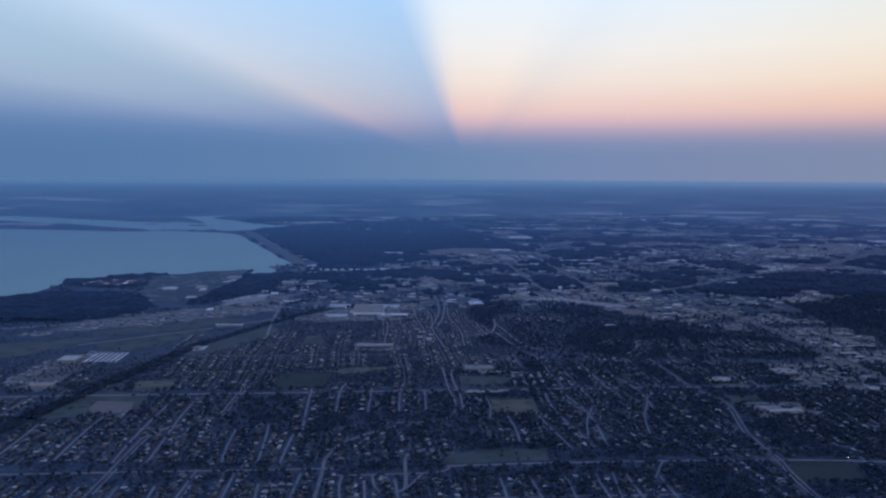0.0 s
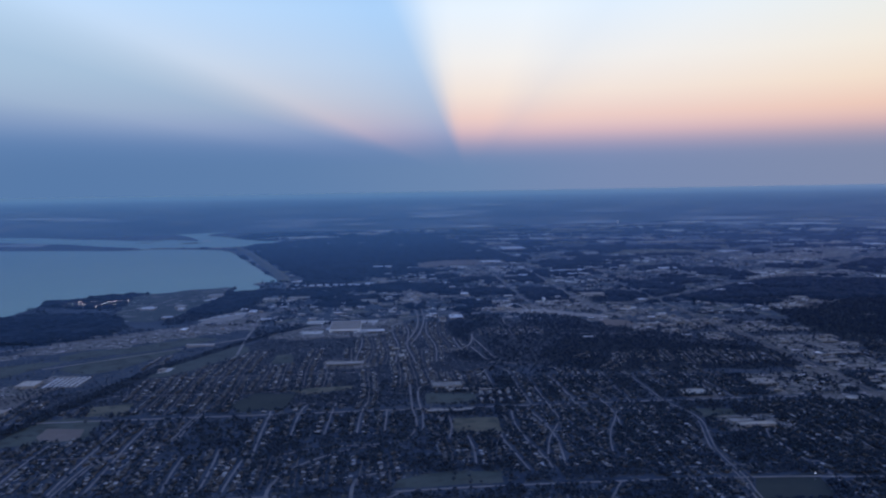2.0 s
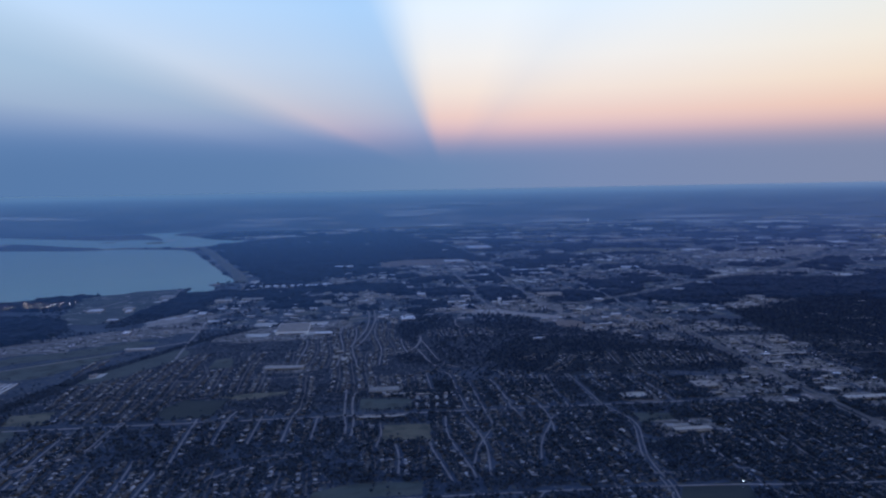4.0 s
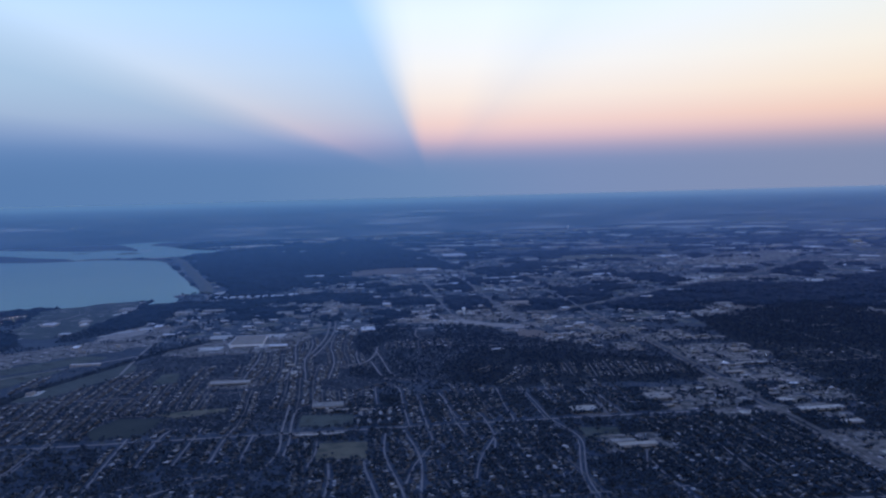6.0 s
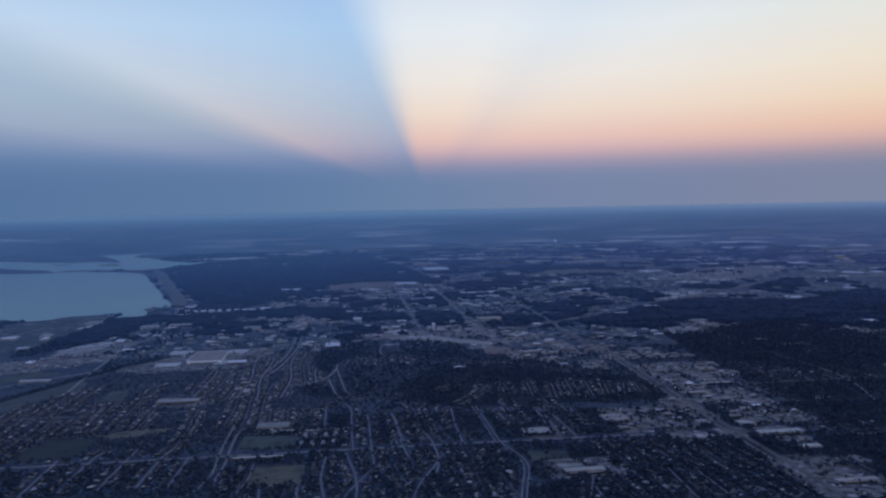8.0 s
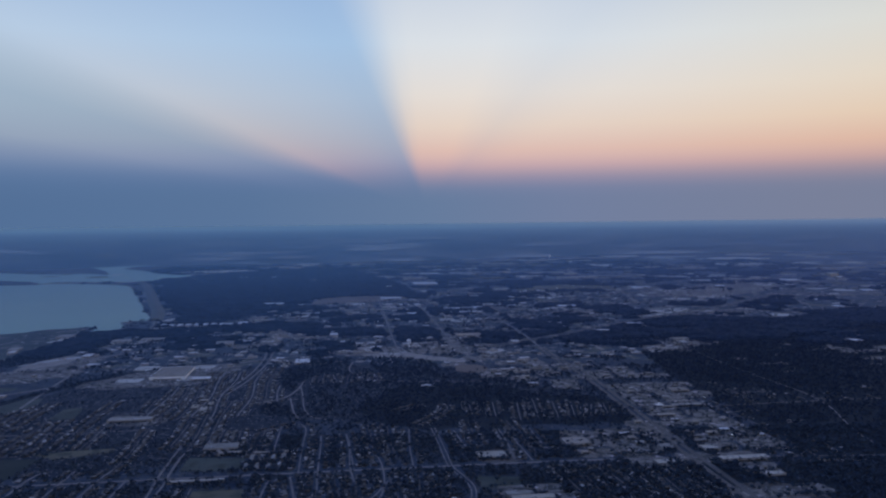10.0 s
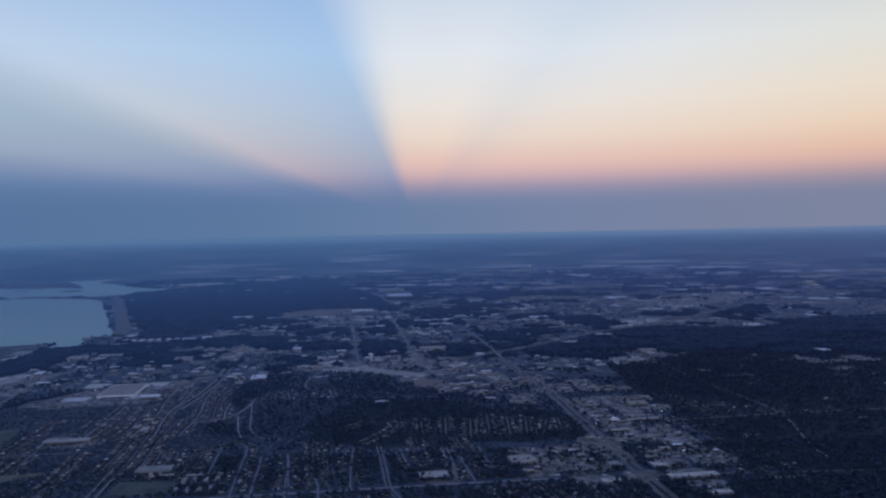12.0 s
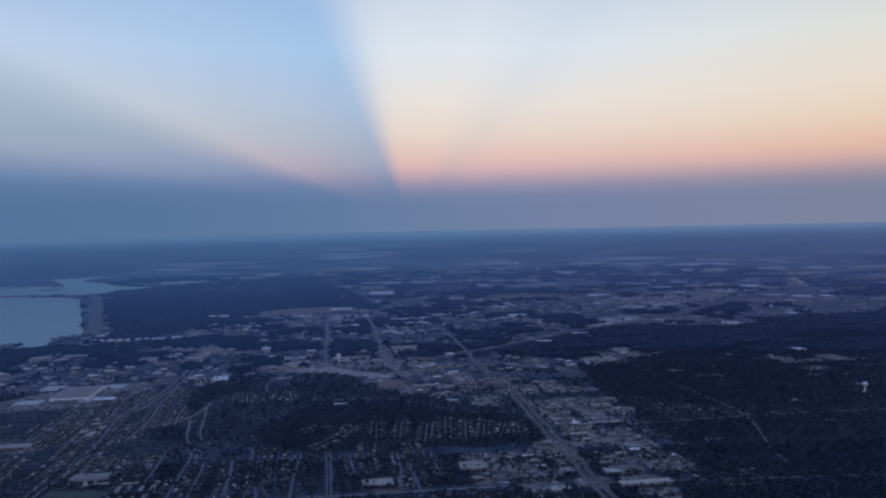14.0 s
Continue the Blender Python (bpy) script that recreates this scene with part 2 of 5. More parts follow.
METAL = surface("galvanised_metal", (0.3, 0.3, 0.31), (0.45, 0.45, 0.46), 3.0, 0.45, 0.25, 0.0, 5, 0.5, metal=0.6)
GLASSY = surface("dark_shop_glass", (0.02, 0.025, 0.03), (0.05, 0.055, 0.06), 1.0, 0.15)
CARPAINT = surface("car_paint", (0.04, 0.04, 0.045), (0.45, 0.45, 0.46), 2.5, 0.35, 0.25, 0.0, 3, 0.5, island=0.8)
LAMP_WARM = glowing("warm_lamp", (1.0, 0.76, 0.64), 4.0)
LAMP_WHITE = glowing("white_lamp", (0.95, 0.95, 1.0), 4.0)

WATER = bpy.data.materials.new("lake_water")
WATER.use_nodes = True
n = Nodes(WATER.node_tree)
pos = n.add("ShaderNodeNewGeometry").outputs["Position"]
b = n.add("ShaderNodeBsdfPrincipled")
# pale teal base carries reflected sky and haze in its colour
n.link(n.ramp(n.noise(pos, 0.006, 4), [(0.3, (0.22, 0.37, 0.3)), (0.7, (0.235, 0.385, 0.31))]), b.inputs["Base Color"])
n.link(n.ramp(n.noise(pos, 0.02, 4), [(0.3, (0.38, 0.38, 0.38)), (0.7, (0.42, 0.42, 0.42))]), b.inputs["Roughness"])
b.inputs["IOR"].default_value, b.inputs["Specular IOR Level"].default_value = 1.33, 0.3
k = n.add("ShaderNodeBump")
k.inputs["Strength"].default_value, k.inputs["Distance"].default_value = 0.25, 0.05
n.link(n.noise(pos, 2.5, 4), k.inputs["Height"])
n.link(k.outputs[0], b.inputs["Normal"])
n.link(b.outputs[0], n.add("ShaderNodeOutputMaterial").inputs[0])

HAZE = bpy.data.materials.new("painted_haze")
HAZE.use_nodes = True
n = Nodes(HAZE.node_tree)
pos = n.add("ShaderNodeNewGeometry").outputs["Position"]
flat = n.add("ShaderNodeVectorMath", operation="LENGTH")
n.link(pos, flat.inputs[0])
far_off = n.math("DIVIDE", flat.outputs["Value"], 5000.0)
# opacity and tint are painted by distance from the path's start
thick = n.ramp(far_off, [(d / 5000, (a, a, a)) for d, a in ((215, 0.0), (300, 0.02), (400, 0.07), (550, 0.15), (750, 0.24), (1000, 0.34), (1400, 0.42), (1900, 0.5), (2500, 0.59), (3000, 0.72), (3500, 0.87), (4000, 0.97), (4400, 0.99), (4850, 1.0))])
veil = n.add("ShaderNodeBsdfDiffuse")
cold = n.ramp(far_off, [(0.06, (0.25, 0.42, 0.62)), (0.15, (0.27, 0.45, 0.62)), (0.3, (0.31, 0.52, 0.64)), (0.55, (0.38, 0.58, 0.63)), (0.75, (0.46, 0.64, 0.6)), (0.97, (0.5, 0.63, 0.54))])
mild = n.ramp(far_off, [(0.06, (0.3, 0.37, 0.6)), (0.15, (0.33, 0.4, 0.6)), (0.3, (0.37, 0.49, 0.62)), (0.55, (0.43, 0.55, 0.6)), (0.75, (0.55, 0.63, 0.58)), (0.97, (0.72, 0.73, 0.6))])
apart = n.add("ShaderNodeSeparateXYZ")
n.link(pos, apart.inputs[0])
# thinner and greyer to the right, to darken that side
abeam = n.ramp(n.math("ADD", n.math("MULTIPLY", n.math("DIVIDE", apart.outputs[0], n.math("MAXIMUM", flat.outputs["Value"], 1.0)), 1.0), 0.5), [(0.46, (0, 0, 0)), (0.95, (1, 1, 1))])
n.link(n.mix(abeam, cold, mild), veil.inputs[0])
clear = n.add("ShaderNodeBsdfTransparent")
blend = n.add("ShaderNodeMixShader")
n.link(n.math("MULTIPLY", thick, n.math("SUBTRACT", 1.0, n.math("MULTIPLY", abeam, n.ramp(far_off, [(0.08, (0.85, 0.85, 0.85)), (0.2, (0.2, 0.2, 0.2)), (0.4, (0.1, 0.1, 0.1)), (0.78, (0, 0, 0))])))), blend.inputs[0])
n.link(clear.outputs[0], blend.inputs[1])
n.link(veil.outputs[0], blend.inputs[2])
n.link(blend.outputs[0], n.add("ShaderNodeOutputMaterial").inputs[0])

# ---- tools for building ----
rnd = random.Random(4)
rng = np.random.default_rng(4)
GRID = radians(4.5)                       # the streets' grid is turned a little against the axes


def uv(u, v):
    """Grid place to plan place: u along the main road, v along the streets."""
    return (u * math.cos(GRID) - v * math.sin(GRID), u * math.sin(GRID) + v * math.cos(GRID))


def vu(x, y):
    return (x * math.cos(GRID) + y * math.sin(GRID), -x * math.sin(GRID) + y * math.cos(GRID))


def land(x, y):
    """The height of the ground: flat, then raised far off so its edge meets the horizon in the camera's view."""
    r = math.hypot(x, y)
    return 0.0 if r < 1500 else 54 * ((r - 1500) / 3400) ** 1.15


def mesh_of(name, verts, faces, material):
    me = bpy.data.meshes.new(name)
    me.from_pydata([tuple(map(float, p)) for p in verts], [], faces)
    me.materials.append(material)
    me.update()
    return me


def part(name, me, parent, place=None, label=""):
    ob = new(name, me)
    ob.parent = parent
    if place is not None:
        ob.matrix_basis = place
    if label:
        tagged(ob, label)
    return ob


def box(bm, x, y, z, w_, d, h, bev=0.0):
    """A box on its base centre."""
    vs = bmesh.ops.create_cube(bm, size=1, matrix=Matrix.Translation((x, y, z + h / 2)) @ Matrix.Diagonal((w_, d, h, 1)))["verts"]
    if bev:
        bmesh.ops.bevel(bm, geom=list({e for v in vs for e in v.link_edges}), offset=bev, segments=1, affect="EDGES")


def shaped(name, material, draw):
    bm = bmesh.new()
    draw(bm)
    me = bpy.data.meshes.new(name)
    bm.to_mesh(me)
    bm.free()
    me.materials.append(material)
    return me


def rounded(pts, times=2, closed=True):
    """Corner cutting."""
    for _ in range(times):
        out = [] if closed else [pts[0]]
        for i in range(len(pts) if closed else len(pts) - 1):
            a, c = pts[i], pts[(i + 1) % len(pts)]
            out += [(a[0] * 0.75 + c[0] * 0.25, a[1] * 0.75 + c[1] * 0.25), (a[0] * 0.25 + c[0] * 0.75, a[1] * 0.25 + c[1] * 0.75)]
        pts = out if closed else out + [pts[-1]]
    return pts


def dense(pts, step):
    out = []
    for i in range(len(pts)):
        a, c = pts[i], pts[(i + 1) % len(pts)]
        k = max(1, int(math.hypot(c[0] - a[0], c[1] - a[1]) / step))
        out += [(a[0] + (c[0] - a[0]) * j / k, a[1] + (c[1] - a[1]) * j / k) for j in range(k)]
    return out


# a coarse map of what covers the ground, so that houses and trees keep clear of roads and water
X0, Y0, CELL = -300.0, 130.0, 0.5
cover = np.zeros((2600, 1800), np.uint8)   # rows y, columns x
ROAD, LAKE, OPEN, PAVED, WOOD, BUILT, SITE, MAIN = 1, 2, 3, 4, 5, 6, 7, 8


def stamp(pts, code, over=True):
    p = np.array(pts)
    c0, c1 = [int(v) for v in np.clip(((p[:, 0].min() - X0) / CELL, (p[:, 0].max() - X0) / CELL + 1), 0, cover.shape[1])]
    r0, r1 = [int(v) for v in np.clip(((p[:, 1].min() - Y0) / CELL, (p[:, 1].max() - Y0) / CELL + 1), 0, cover.shape[0])]
    if c1 <= c0 or r1 <= r0:
        return
    gx, gy = np.meshgrid(X0 + (np.arange(c0, c1) + 0.5) * CELL, Y0 + (np.arange(r0, r1) + 0.5) * CELL)
    inside = np.zeros(gx.shape, bool)
    for i in range(len(p)):
        (xa, ya), (xb, yb) = p[i - 1], p[i]
        if ya != yb:
            inside ^= ((ya > gy) != (yb > gy)) & (gx < (xb - xa) * (gy - ya) / (yb - ya) + xa)
    block = cover[r0:r1, c0:c1]
    block[inside if over else inside & (block == 0)] = code


def covered(x, y):
    c, r = int((x - X0) / CELL), int((y - Y0) / CELL)
    return int(cover[r, c]) if 0 <= r < cover.shape[0] and 0 <= c < cover.shape[1] else 0


def sheet(name, pts, z, material, code, label, category, ragged=0.0, smooth=2, step=4.0):
    """A flat piece of the setting with a skirt down into the ground."""
    pts = rounded(pts, smooth) if smooth else pts
    if ragged:
        pts = [(x + ragged * noise.noise((x * 0.11, y * 0.11, 1.7)) * 2, y + ragged * noise.noise((x * 0.11, y * 0.11, 8.3)) * 4) for x, y in dense(pts, step)]
    k = len(pts)
    bm = bmesh.new()
    top = [bm.verts.new((x, y, z)) for x, y in pts]
    low = [bm.verts.new((x, y, -0.5)) for x, y in pts]
    bm.faces.new(top)
    for i in range(k):
        bm.faces.new((top[i], low[i], low[(i + 1) % k], top[(i + 1) % k]))
    bmesh.ops.recalc_face_normals(bm, faces=bm.faces)
    bmesh.ops.triangulate(bm, faces=[f for f in bm.faces if len(f.verts) > 4])
    me = bpy.data.meshes.new(name)
    bm.to_mesh(me)
    bm.free()
    me.materials.append(material)
    if code:
        stamp(pts, code)
    return tagged(new(name, me), label, category, kind="structure")


def ribbon(name, pts, width, z, material, label, smooth=2, extra=0.35, code=ROAD):
    """A road laid along a line, with its own thickness."""
    pts = rounded(pts, smooth, False) if len(pts) > 2 else pts
    left, right, ls, rs = [], [], [], []
    for i, (x, y) in enumerate(pts):
        a, c = pts[max(i - 1, 0)], pts[min(i + 1, len(pts) - 1)]
        d = math.hypot(c[0] - a[0], c[1] - a[1]) or 1
        nx, ny = -(c[1] - a[1]) / d, (c[0] - a[0]) / d
        h = width / 2
        left.append((x + nx * h, y + ny * h)), right.append((x - nx * h, y - ny * h))
        ls.append((x + nx * (h + extra), y + ny * (h + extra))), rs.append((x - nx * (h + extra), y - ny * (h + extra)))
    k = len(pts)
    verts = [(x, y, z) for x, y in left] + [(x, y, z) for x, y in right] + [(x, y, -0.2) for x, y in left] + [(x, y, -0.2) for x, y in right]
    faces = []
    for i in range(k - 1):
        faces += [(k + i, k + i + 1, i + 1, i), (i, i + 1, 2 * k + i + 1, 2 * k + i), (3 * k + i, 3 * k + i + 1, k + i + 1, k + i)]
    code = MAIN if code == ROAD and width >= 0.6 else code
    if code:
        for i in range(k - 1):
            stamp([ls[i], ls[i + 1], rs[i + 1], rs[i]], code)
    return tagged(new(name, mesh_of(name, verts, faces, material)), label, "road", kind="structure")


# ---- the large structure: ground, lake, dam, fields ----
rings = [0, 60, 120, 200, 300, 420, 560, 720, 900, 1100, 1300, 1500, 1700, 1900, 2150, 2400, 2700, 3000, 3350, 3700, 4050, 4400, 4700, 4880]
SPOKES = 144
verts, faces = [], []
for i, r in enumerate(rings):
    for j in range(SPOKES):
        a = 2 * math.pi * j / SPOKES
        x, y = r * math.cos(a), r * math.sin(a)
        z = land(x, y)
        if r > 1900:
            z += 2.4 * noise.noise((x * 0.0016, y * 0.0016, 2.0)) * (r / 4880)
        verts.append((x, y, z))
for i in range(len(rings) - 1):
    for j in range(SPOKES):
        k = (j + 1) % SPOKES
        faces.append((i * SPOKES + j, (i + 1) * SPOKES + j, (i + 1) * SPOKES + k, i * SPOKES + k) if i else (j, SPOKES + j, SPOKES + k))
tagged(new("ground", mesh_of("ground", verts, faces, GROUND)), "dark suburban plain of grass and scrub at dusk", "ground", kind="structure")

LAKE_SHORE = [(-217, 414), (-210, 429), (-214, 456), (-212, 482), (-221, 492), (-199, 496), (-204, 514), (-182, 521), (-161, 532), (-156, 547), (-138, 553), (-128, 558),
              (-122, 545), (-121, 524), (-110, 528), (-108, 560), (-122, 581), (-113, 583), (-102, 592), (-127, 654), (-163, 759), (-200, 864), (-225, 926), (-246, 950),
              (-303, 972), (-326, 974), (-335, 962), (-365, 960), (-408, 972), (-464, 984), (-700, 1030), (-900, 900), (-900, 500), (-600, 400), (-320, 395)]
sheet("water", LAKE_SHORE, 0.05, WATER, LAKE, "calm grey-blue lake behind a long earth dam", "lake", 0.6, 1, 7)
INLET = [(-900, 1500), (-604, 1293), (-535, 1248), (-473, 1214), (-409, 1172), (-360, 1180), (-312, 1138), (-378, 1285), (-430, 1379), (-385, 1400), (-360, 1446), (-352, 1430), (-358, 1330),
         (-350, 1290), (-314, 1256), (-267, 1168), (-231, 1128), (-200, 1106), (-213, 1070), (-217, 1025), (-237, 992), (-292, 1004), (-331, 1009), (-340, 980), (-352, 1012),
         (-404, 1042), (-467, 1103), (-526, 1138), (-900, 1340)]
sheet("water", INLET, 0.05, WATER, LAKE, "narrow arm of the lake beyond a wooded spit", "lake", 1.0, 1, 10)

# the dam: an earth bank with a road on its crest
DAM = [(-100, 588), (-112, 640), (-142, 728), (-178, 842), (-214, 948), (-232, 985)]
line = rounded(DAM, 2, False)
verts, faces = [], []
SECTION = ((-5.5, -0.3), (-1.2, 1.6), (1.2, 1.6), (5.4, -0.3))
for i, (x, y) in enumerate(line):
    a, c = line[max(i - 1, 0)], line[min(i + 1, len(line) - 1)]
    d = math.hypot(c[0] - a[0], c[1] - a[1])
    nx, ny = (c[1] - a[1]) / d, -(c[0] - a[0]) / d
    verts += [(x + nx * o, y + ny * o, z) for o, z in SECTION]
for i in range(len(line) - 1):
    for j in range(3):
        faces.append((4 * i + j, 4 * i + j + 1, 4 * i + j + 5, 4 * i + j + 4))
faces += [(0, 1, 2, 3), tuple(4 * (len(line) - 1) + j for j in (3, 2, 1, 0))]
DAMGRASS = surface("dam_grass", (0.13, 0.135, 0.115), (0.18, 0.182, 0.155), 0.08, 0.95, 0.25, 0.0, 9, 0.6)
tagged(new("dam", mesh_of("dam", verts, faces, DAMGRASS)), "long grassy earth dam holding the lake", "dam", kind="structure")
stamp([(x - 9, y) for x, y in DAM] + [(x + 6, y) for x, y in reversed(DAM)], OPEN)
ribbon("road", DAM, 0.8, 1.66, ASPHALT, "pale road along the crest of the dam", code=0)

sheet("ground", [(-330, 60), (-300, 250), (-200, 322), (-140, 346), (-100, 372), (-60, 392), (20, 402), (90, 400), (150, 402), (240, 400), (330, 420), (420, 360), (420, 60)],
      0.02, YARDS, 0, "yards and verges between houses, shade and haze in colour", "yards", 2.0)

# shaded copy of the yard colour for the blocks beyond the main road
SHADEYARDS = surface("shade_copy_yards", (0.017, 0.027, 0.042), (0.045, 0.056, 0.072), 0.12, 0.95, 0.2, 0.0, 9, 0.8,
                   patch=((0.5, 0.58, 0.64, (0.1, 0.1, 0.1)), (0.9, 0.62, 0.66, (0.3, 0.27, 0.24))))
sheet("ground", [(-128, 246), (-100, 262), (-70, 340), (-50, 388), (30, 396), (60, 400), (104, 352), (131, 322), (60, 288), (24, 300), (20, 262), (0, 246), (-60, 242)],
      0.028, SHADEYARDS, 0, "yards and verges beyond the main road, shaded in colour", "yards", 2.0)

sheet("ground", [(-108, 388), (-90, 470), (-78, 560), (-40, 700), (60, 790), (250, 900), (560, 960), (620, 700), (470, 420), (300, 398), (150, 396), (20, 396), (-60, 384)],
      0.014, SCRUB, 0, "dark scrub with pale clearings between yards and woods", "scrub", 3.0)


def field(pts, mat, label, rag):
    sheet("field", pts, 0.04 + (0.02 if mat in (TAN, BARE) else 0.008 * rnd.random()), mat, OPEN, label, "field", rag * 0.7, 0 if rag <= 0.6 else 1, 2.5)


field([(-136, 329), (-111, 344), (-95, 364), (-81, 358), (-93, 344), (-104, 330), (-120, 325), (-129, 312)], LAWN, "long green meadow along the highway", 0.8)
field([(-128, 301), (-115, 318), (-95, 335), (-90, 333), (-98, 312), (-104, 293), (-111, 289)], LAWN, "long green meadow above the creek", 0.8)
field([(-89, 291), (-83, 312), (-75, 336), (-67, 343), (-64, 326), (-73, 302), (-81, 284), (-89, 284)], DRYLAWN, "dull green meadow below the creek", 0.8)
field([(-88, 292), (-85, 299), (-76, 298), (-77, 291)], DRY, "pale bare ground in a meadow", 0.6)
field([(-177, 519), (-152, 549), (-129, 553), (-119, 497), (-121, 459), (-123, 407), (-151, 416), (-176, 505)], PARK, "dark lakeside park grass with pale bare patches", 1.0)
field([(-106, 403), (-103, 429), (-94, 444), (-87, 421), (-93, 404), (-103, 396)], BARE, "pale bare field beside the estate", 0.8)
field([(-128, 493), (-123, 512), (-118, 506), (-123, 488)], BARE, "pale cleared ground in the lakeside park", 0.5)
field([(-156, 462), (-150, 470), (-146, 462), (-152, 456)], BARE, "pale cleared ground in the lakeside park", 0.5)
field([(13, 228), (25, 228), (25, 214.5), (13.5, 214)], DRY, "dry mown school playing field", 0.3)
field([(5, 256), (19.5, 255), (20, 243), (5.5, 243.5)], LAWN, "mown school lawn beside the road", 0.3)
field([(-50, 247), (-46, 259), (-33, 257), (-34, 240), (-46, 237)], DARKGRASS, "dark grassy hollow among the houses", 0.6)
field([(-158, 300), (-137, 312), (-127, 314), (-137, 285), (-146, 274), (-170, 285)], LAWN, "green meadow beside the interchange", 0.6)
field([(75, 178), (88, 180), (86, 166), (70, 165)], DARKGRASS, "dark green sports field", 0.3)
field([(36, 428), (61, 434), (70, 424), (89, 407), (86, 399), (67, 412), (52, 420)], BARE, "pale cleared building ground", 0.8)
field([(80, 394), (94, 395), (96, 376), (83, 374)], TAN, "tan dirt track among the shops", 0.8)
field([(-16, 690), (-5, 752), (55, 756), (66, 726), (32, 697), (0, 684)], TAN, "bare reddish-tan field by the woods", 1.2)
field([(-101, 228), (-90, 234), (-80, 231), (-78, 212), (-100, 205)], LAWN, "school lawn among the houses", 0.6)
field([(-92, 223), (-82, 223), (-79, 212), (-88, 211), (-91, 215)], TAN, "tan sports ground on a school lawn", 0.4)
field([(-90, 246), (-79, 249), (-77, 236), (-87, 235)], DRY, "pale school yard among the houses", 0.5)
field([(-51, 304), (-43, 305), (-46, 322), (-52, 320)], LAWN, "pale green sports field among houses", 0.4)
field([(-38, 262), (-18, 268), (-17, 263), (-30, 257)], DRY, "tan sports ground by the houses", 0.6)
field([(0, 175), (1, 180), (8, 184), (23, 185), (23, 177.4), (9, 175.6)], LAWN, "pale grass strip beside the road", 0.4)
field([(77, 234), (88, 233), (87, 225), (78.5, 225)], LAWN, "grass verge beside the junction", 0.3)
field([(200, 853), (254, 838), (250, 792), (160, 780), (160, 800)], DRY, "dry open ground beside the lit lots", 1.5)


def paved(pts, label, gaps=0.09):
    """Paved ground, lot by lot along the street grid."""
    xs, ys = [q[0] for q in pts], [q[1] for q in pts]
    taken = cover.copy()
    stamp(pts, SITE)
    cover[:] = np.where((taken == OPEN) | (taken == LAKE), taken, cover)
    wide, deep = (11.5, 9.5) if max(xs) - min(xs) > 22 else (8.0, 7.0)
    lots = []
    for cu in np.arange(vu(min(xs), ys[0])[0] - 10, vu(max(xs), ys[0])[0] + 30, wide):
        for cv_ in np.arange(min(ys) - 16, max(ys) + 16, deep):
            x, y = uv(cu + rnd.uniform(-1, 1), cv_ + rnd.uniform(-1, 1))
            if covered(x, y) != SITE or rnd.random() < gaps:
                continue
            a, c = wide * rnd.uniform(0.45, 0.55), deep * rnd.uniform(0.43, 0.55)
            lots.append([(x + sx * a * k * math.cos(GRID) - sy * c * math.sin(GRID), y + sx * a * k * math.sin(GRID) + sy * c) for sx, sy, k in
                         ((-1, -1, 1), (0, -1, 1), (1, -1, rnd.uniform(0.7, 1.1)), (1, 0.2, 1), (1, 1, rnd.uniform(0.6, 1.1)), (-0.2, 1, 1), (-1, 1, rnd.uniform(0.7, 1)))])
    cover[cover == SITE] = 0
    if gaps < 0.1:
        sheet("parking_lot", pts, 0.046, ASPHALT, 0, label, "parking lot", 0.8, 1, 3.0)
    for lot in lots:
        sheet("parking_lot", lot, 0.05 + 0.012 * rnd.random(), CONCRETE if "store" in label and rnd.random() < 0.35 else PARKING, PAVED, label, "parking lot", 0.25, 1, 2.0)


paved([(133, 389), (159, 377), (163, 325), (162, 279), (156, 240), (141, 221), (134, 238), (116, 244), (98, 257), (102, 273), (131, 281), (130, 325)], "wide shopping-strip parking along the highway", 0.2)
paved([(78, 420), (116, 402), (134, 390), (129, 328), (103, 336), (90, 350), (80, 391)], "paved commercial blocks with parked cars", 0.3)
paved([(19, 417), (38, 468), (64, 478), (102, 486), (103, 404), (92, 402), (76, 424), (40, 426)], "paved yards round low workshops", 0.3)
paved([(-122, 233), (-129, 264), (-124, 282), (-113, 291), (-109, 275), (-113, 258), (-109, 235)], "paved storage yard")
paved([(-50, 404), (-12, 402), (-12, 362), (-30, 356), (-62, 352)], "parking round the big-box store")
paved([(271, 730), (340, 830), (377, 887), (420, 838), (377, 757), (300, 690)], "wide paved airfield and sheds")
paved([(80, 224), (98, 224), (94, 211), (79, 210)], "parking round a large school")
paved([(78, 256), (92, 258), (92, 246), (80, 246)], "parking beside a shop row")
paved([(-34, 306), (-14, 305), (-12, 296), (-30, 294)], "pavement round a school")
paved([(130, 222), (152, 224), (152, 198), (134, 194)], "paved lots along the highway")
paved([(176, 440), (210, 470), (216, 458), (194, 420), (178, 420)], "paved yards among the woods")
paved([(250, 396), (268, 440), (290, 470), (305, 462), (290, 400), (262, 376)], "paved yards in a clearing of the woods", 0.6)
paved([(-34, 480), (-32, 499), (-17, 529), (8, 515), (14, 492), (-8, 461), (-22, 449)], "paved yards among far trees", 0.35)
paved([(-60, 590), (-20, 640), (30, 640), (20, 580), (-30, 560)], "paved yards among far trees", 0.7)
paved([(-156, 321), (-139, 331), (-116, 346), (-101, 364), (-78, 380), (-74, 420), (-84, 440), (-86, 420), (-92, 402), (-104, 394), (-125, 379), (-147, 357), (-152, 339)], "concrete yards of an industrial estate")

# see-through sheet tinted as distance haze, from the suburb out to the horizon
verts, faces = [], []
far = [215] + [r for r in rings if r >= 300]
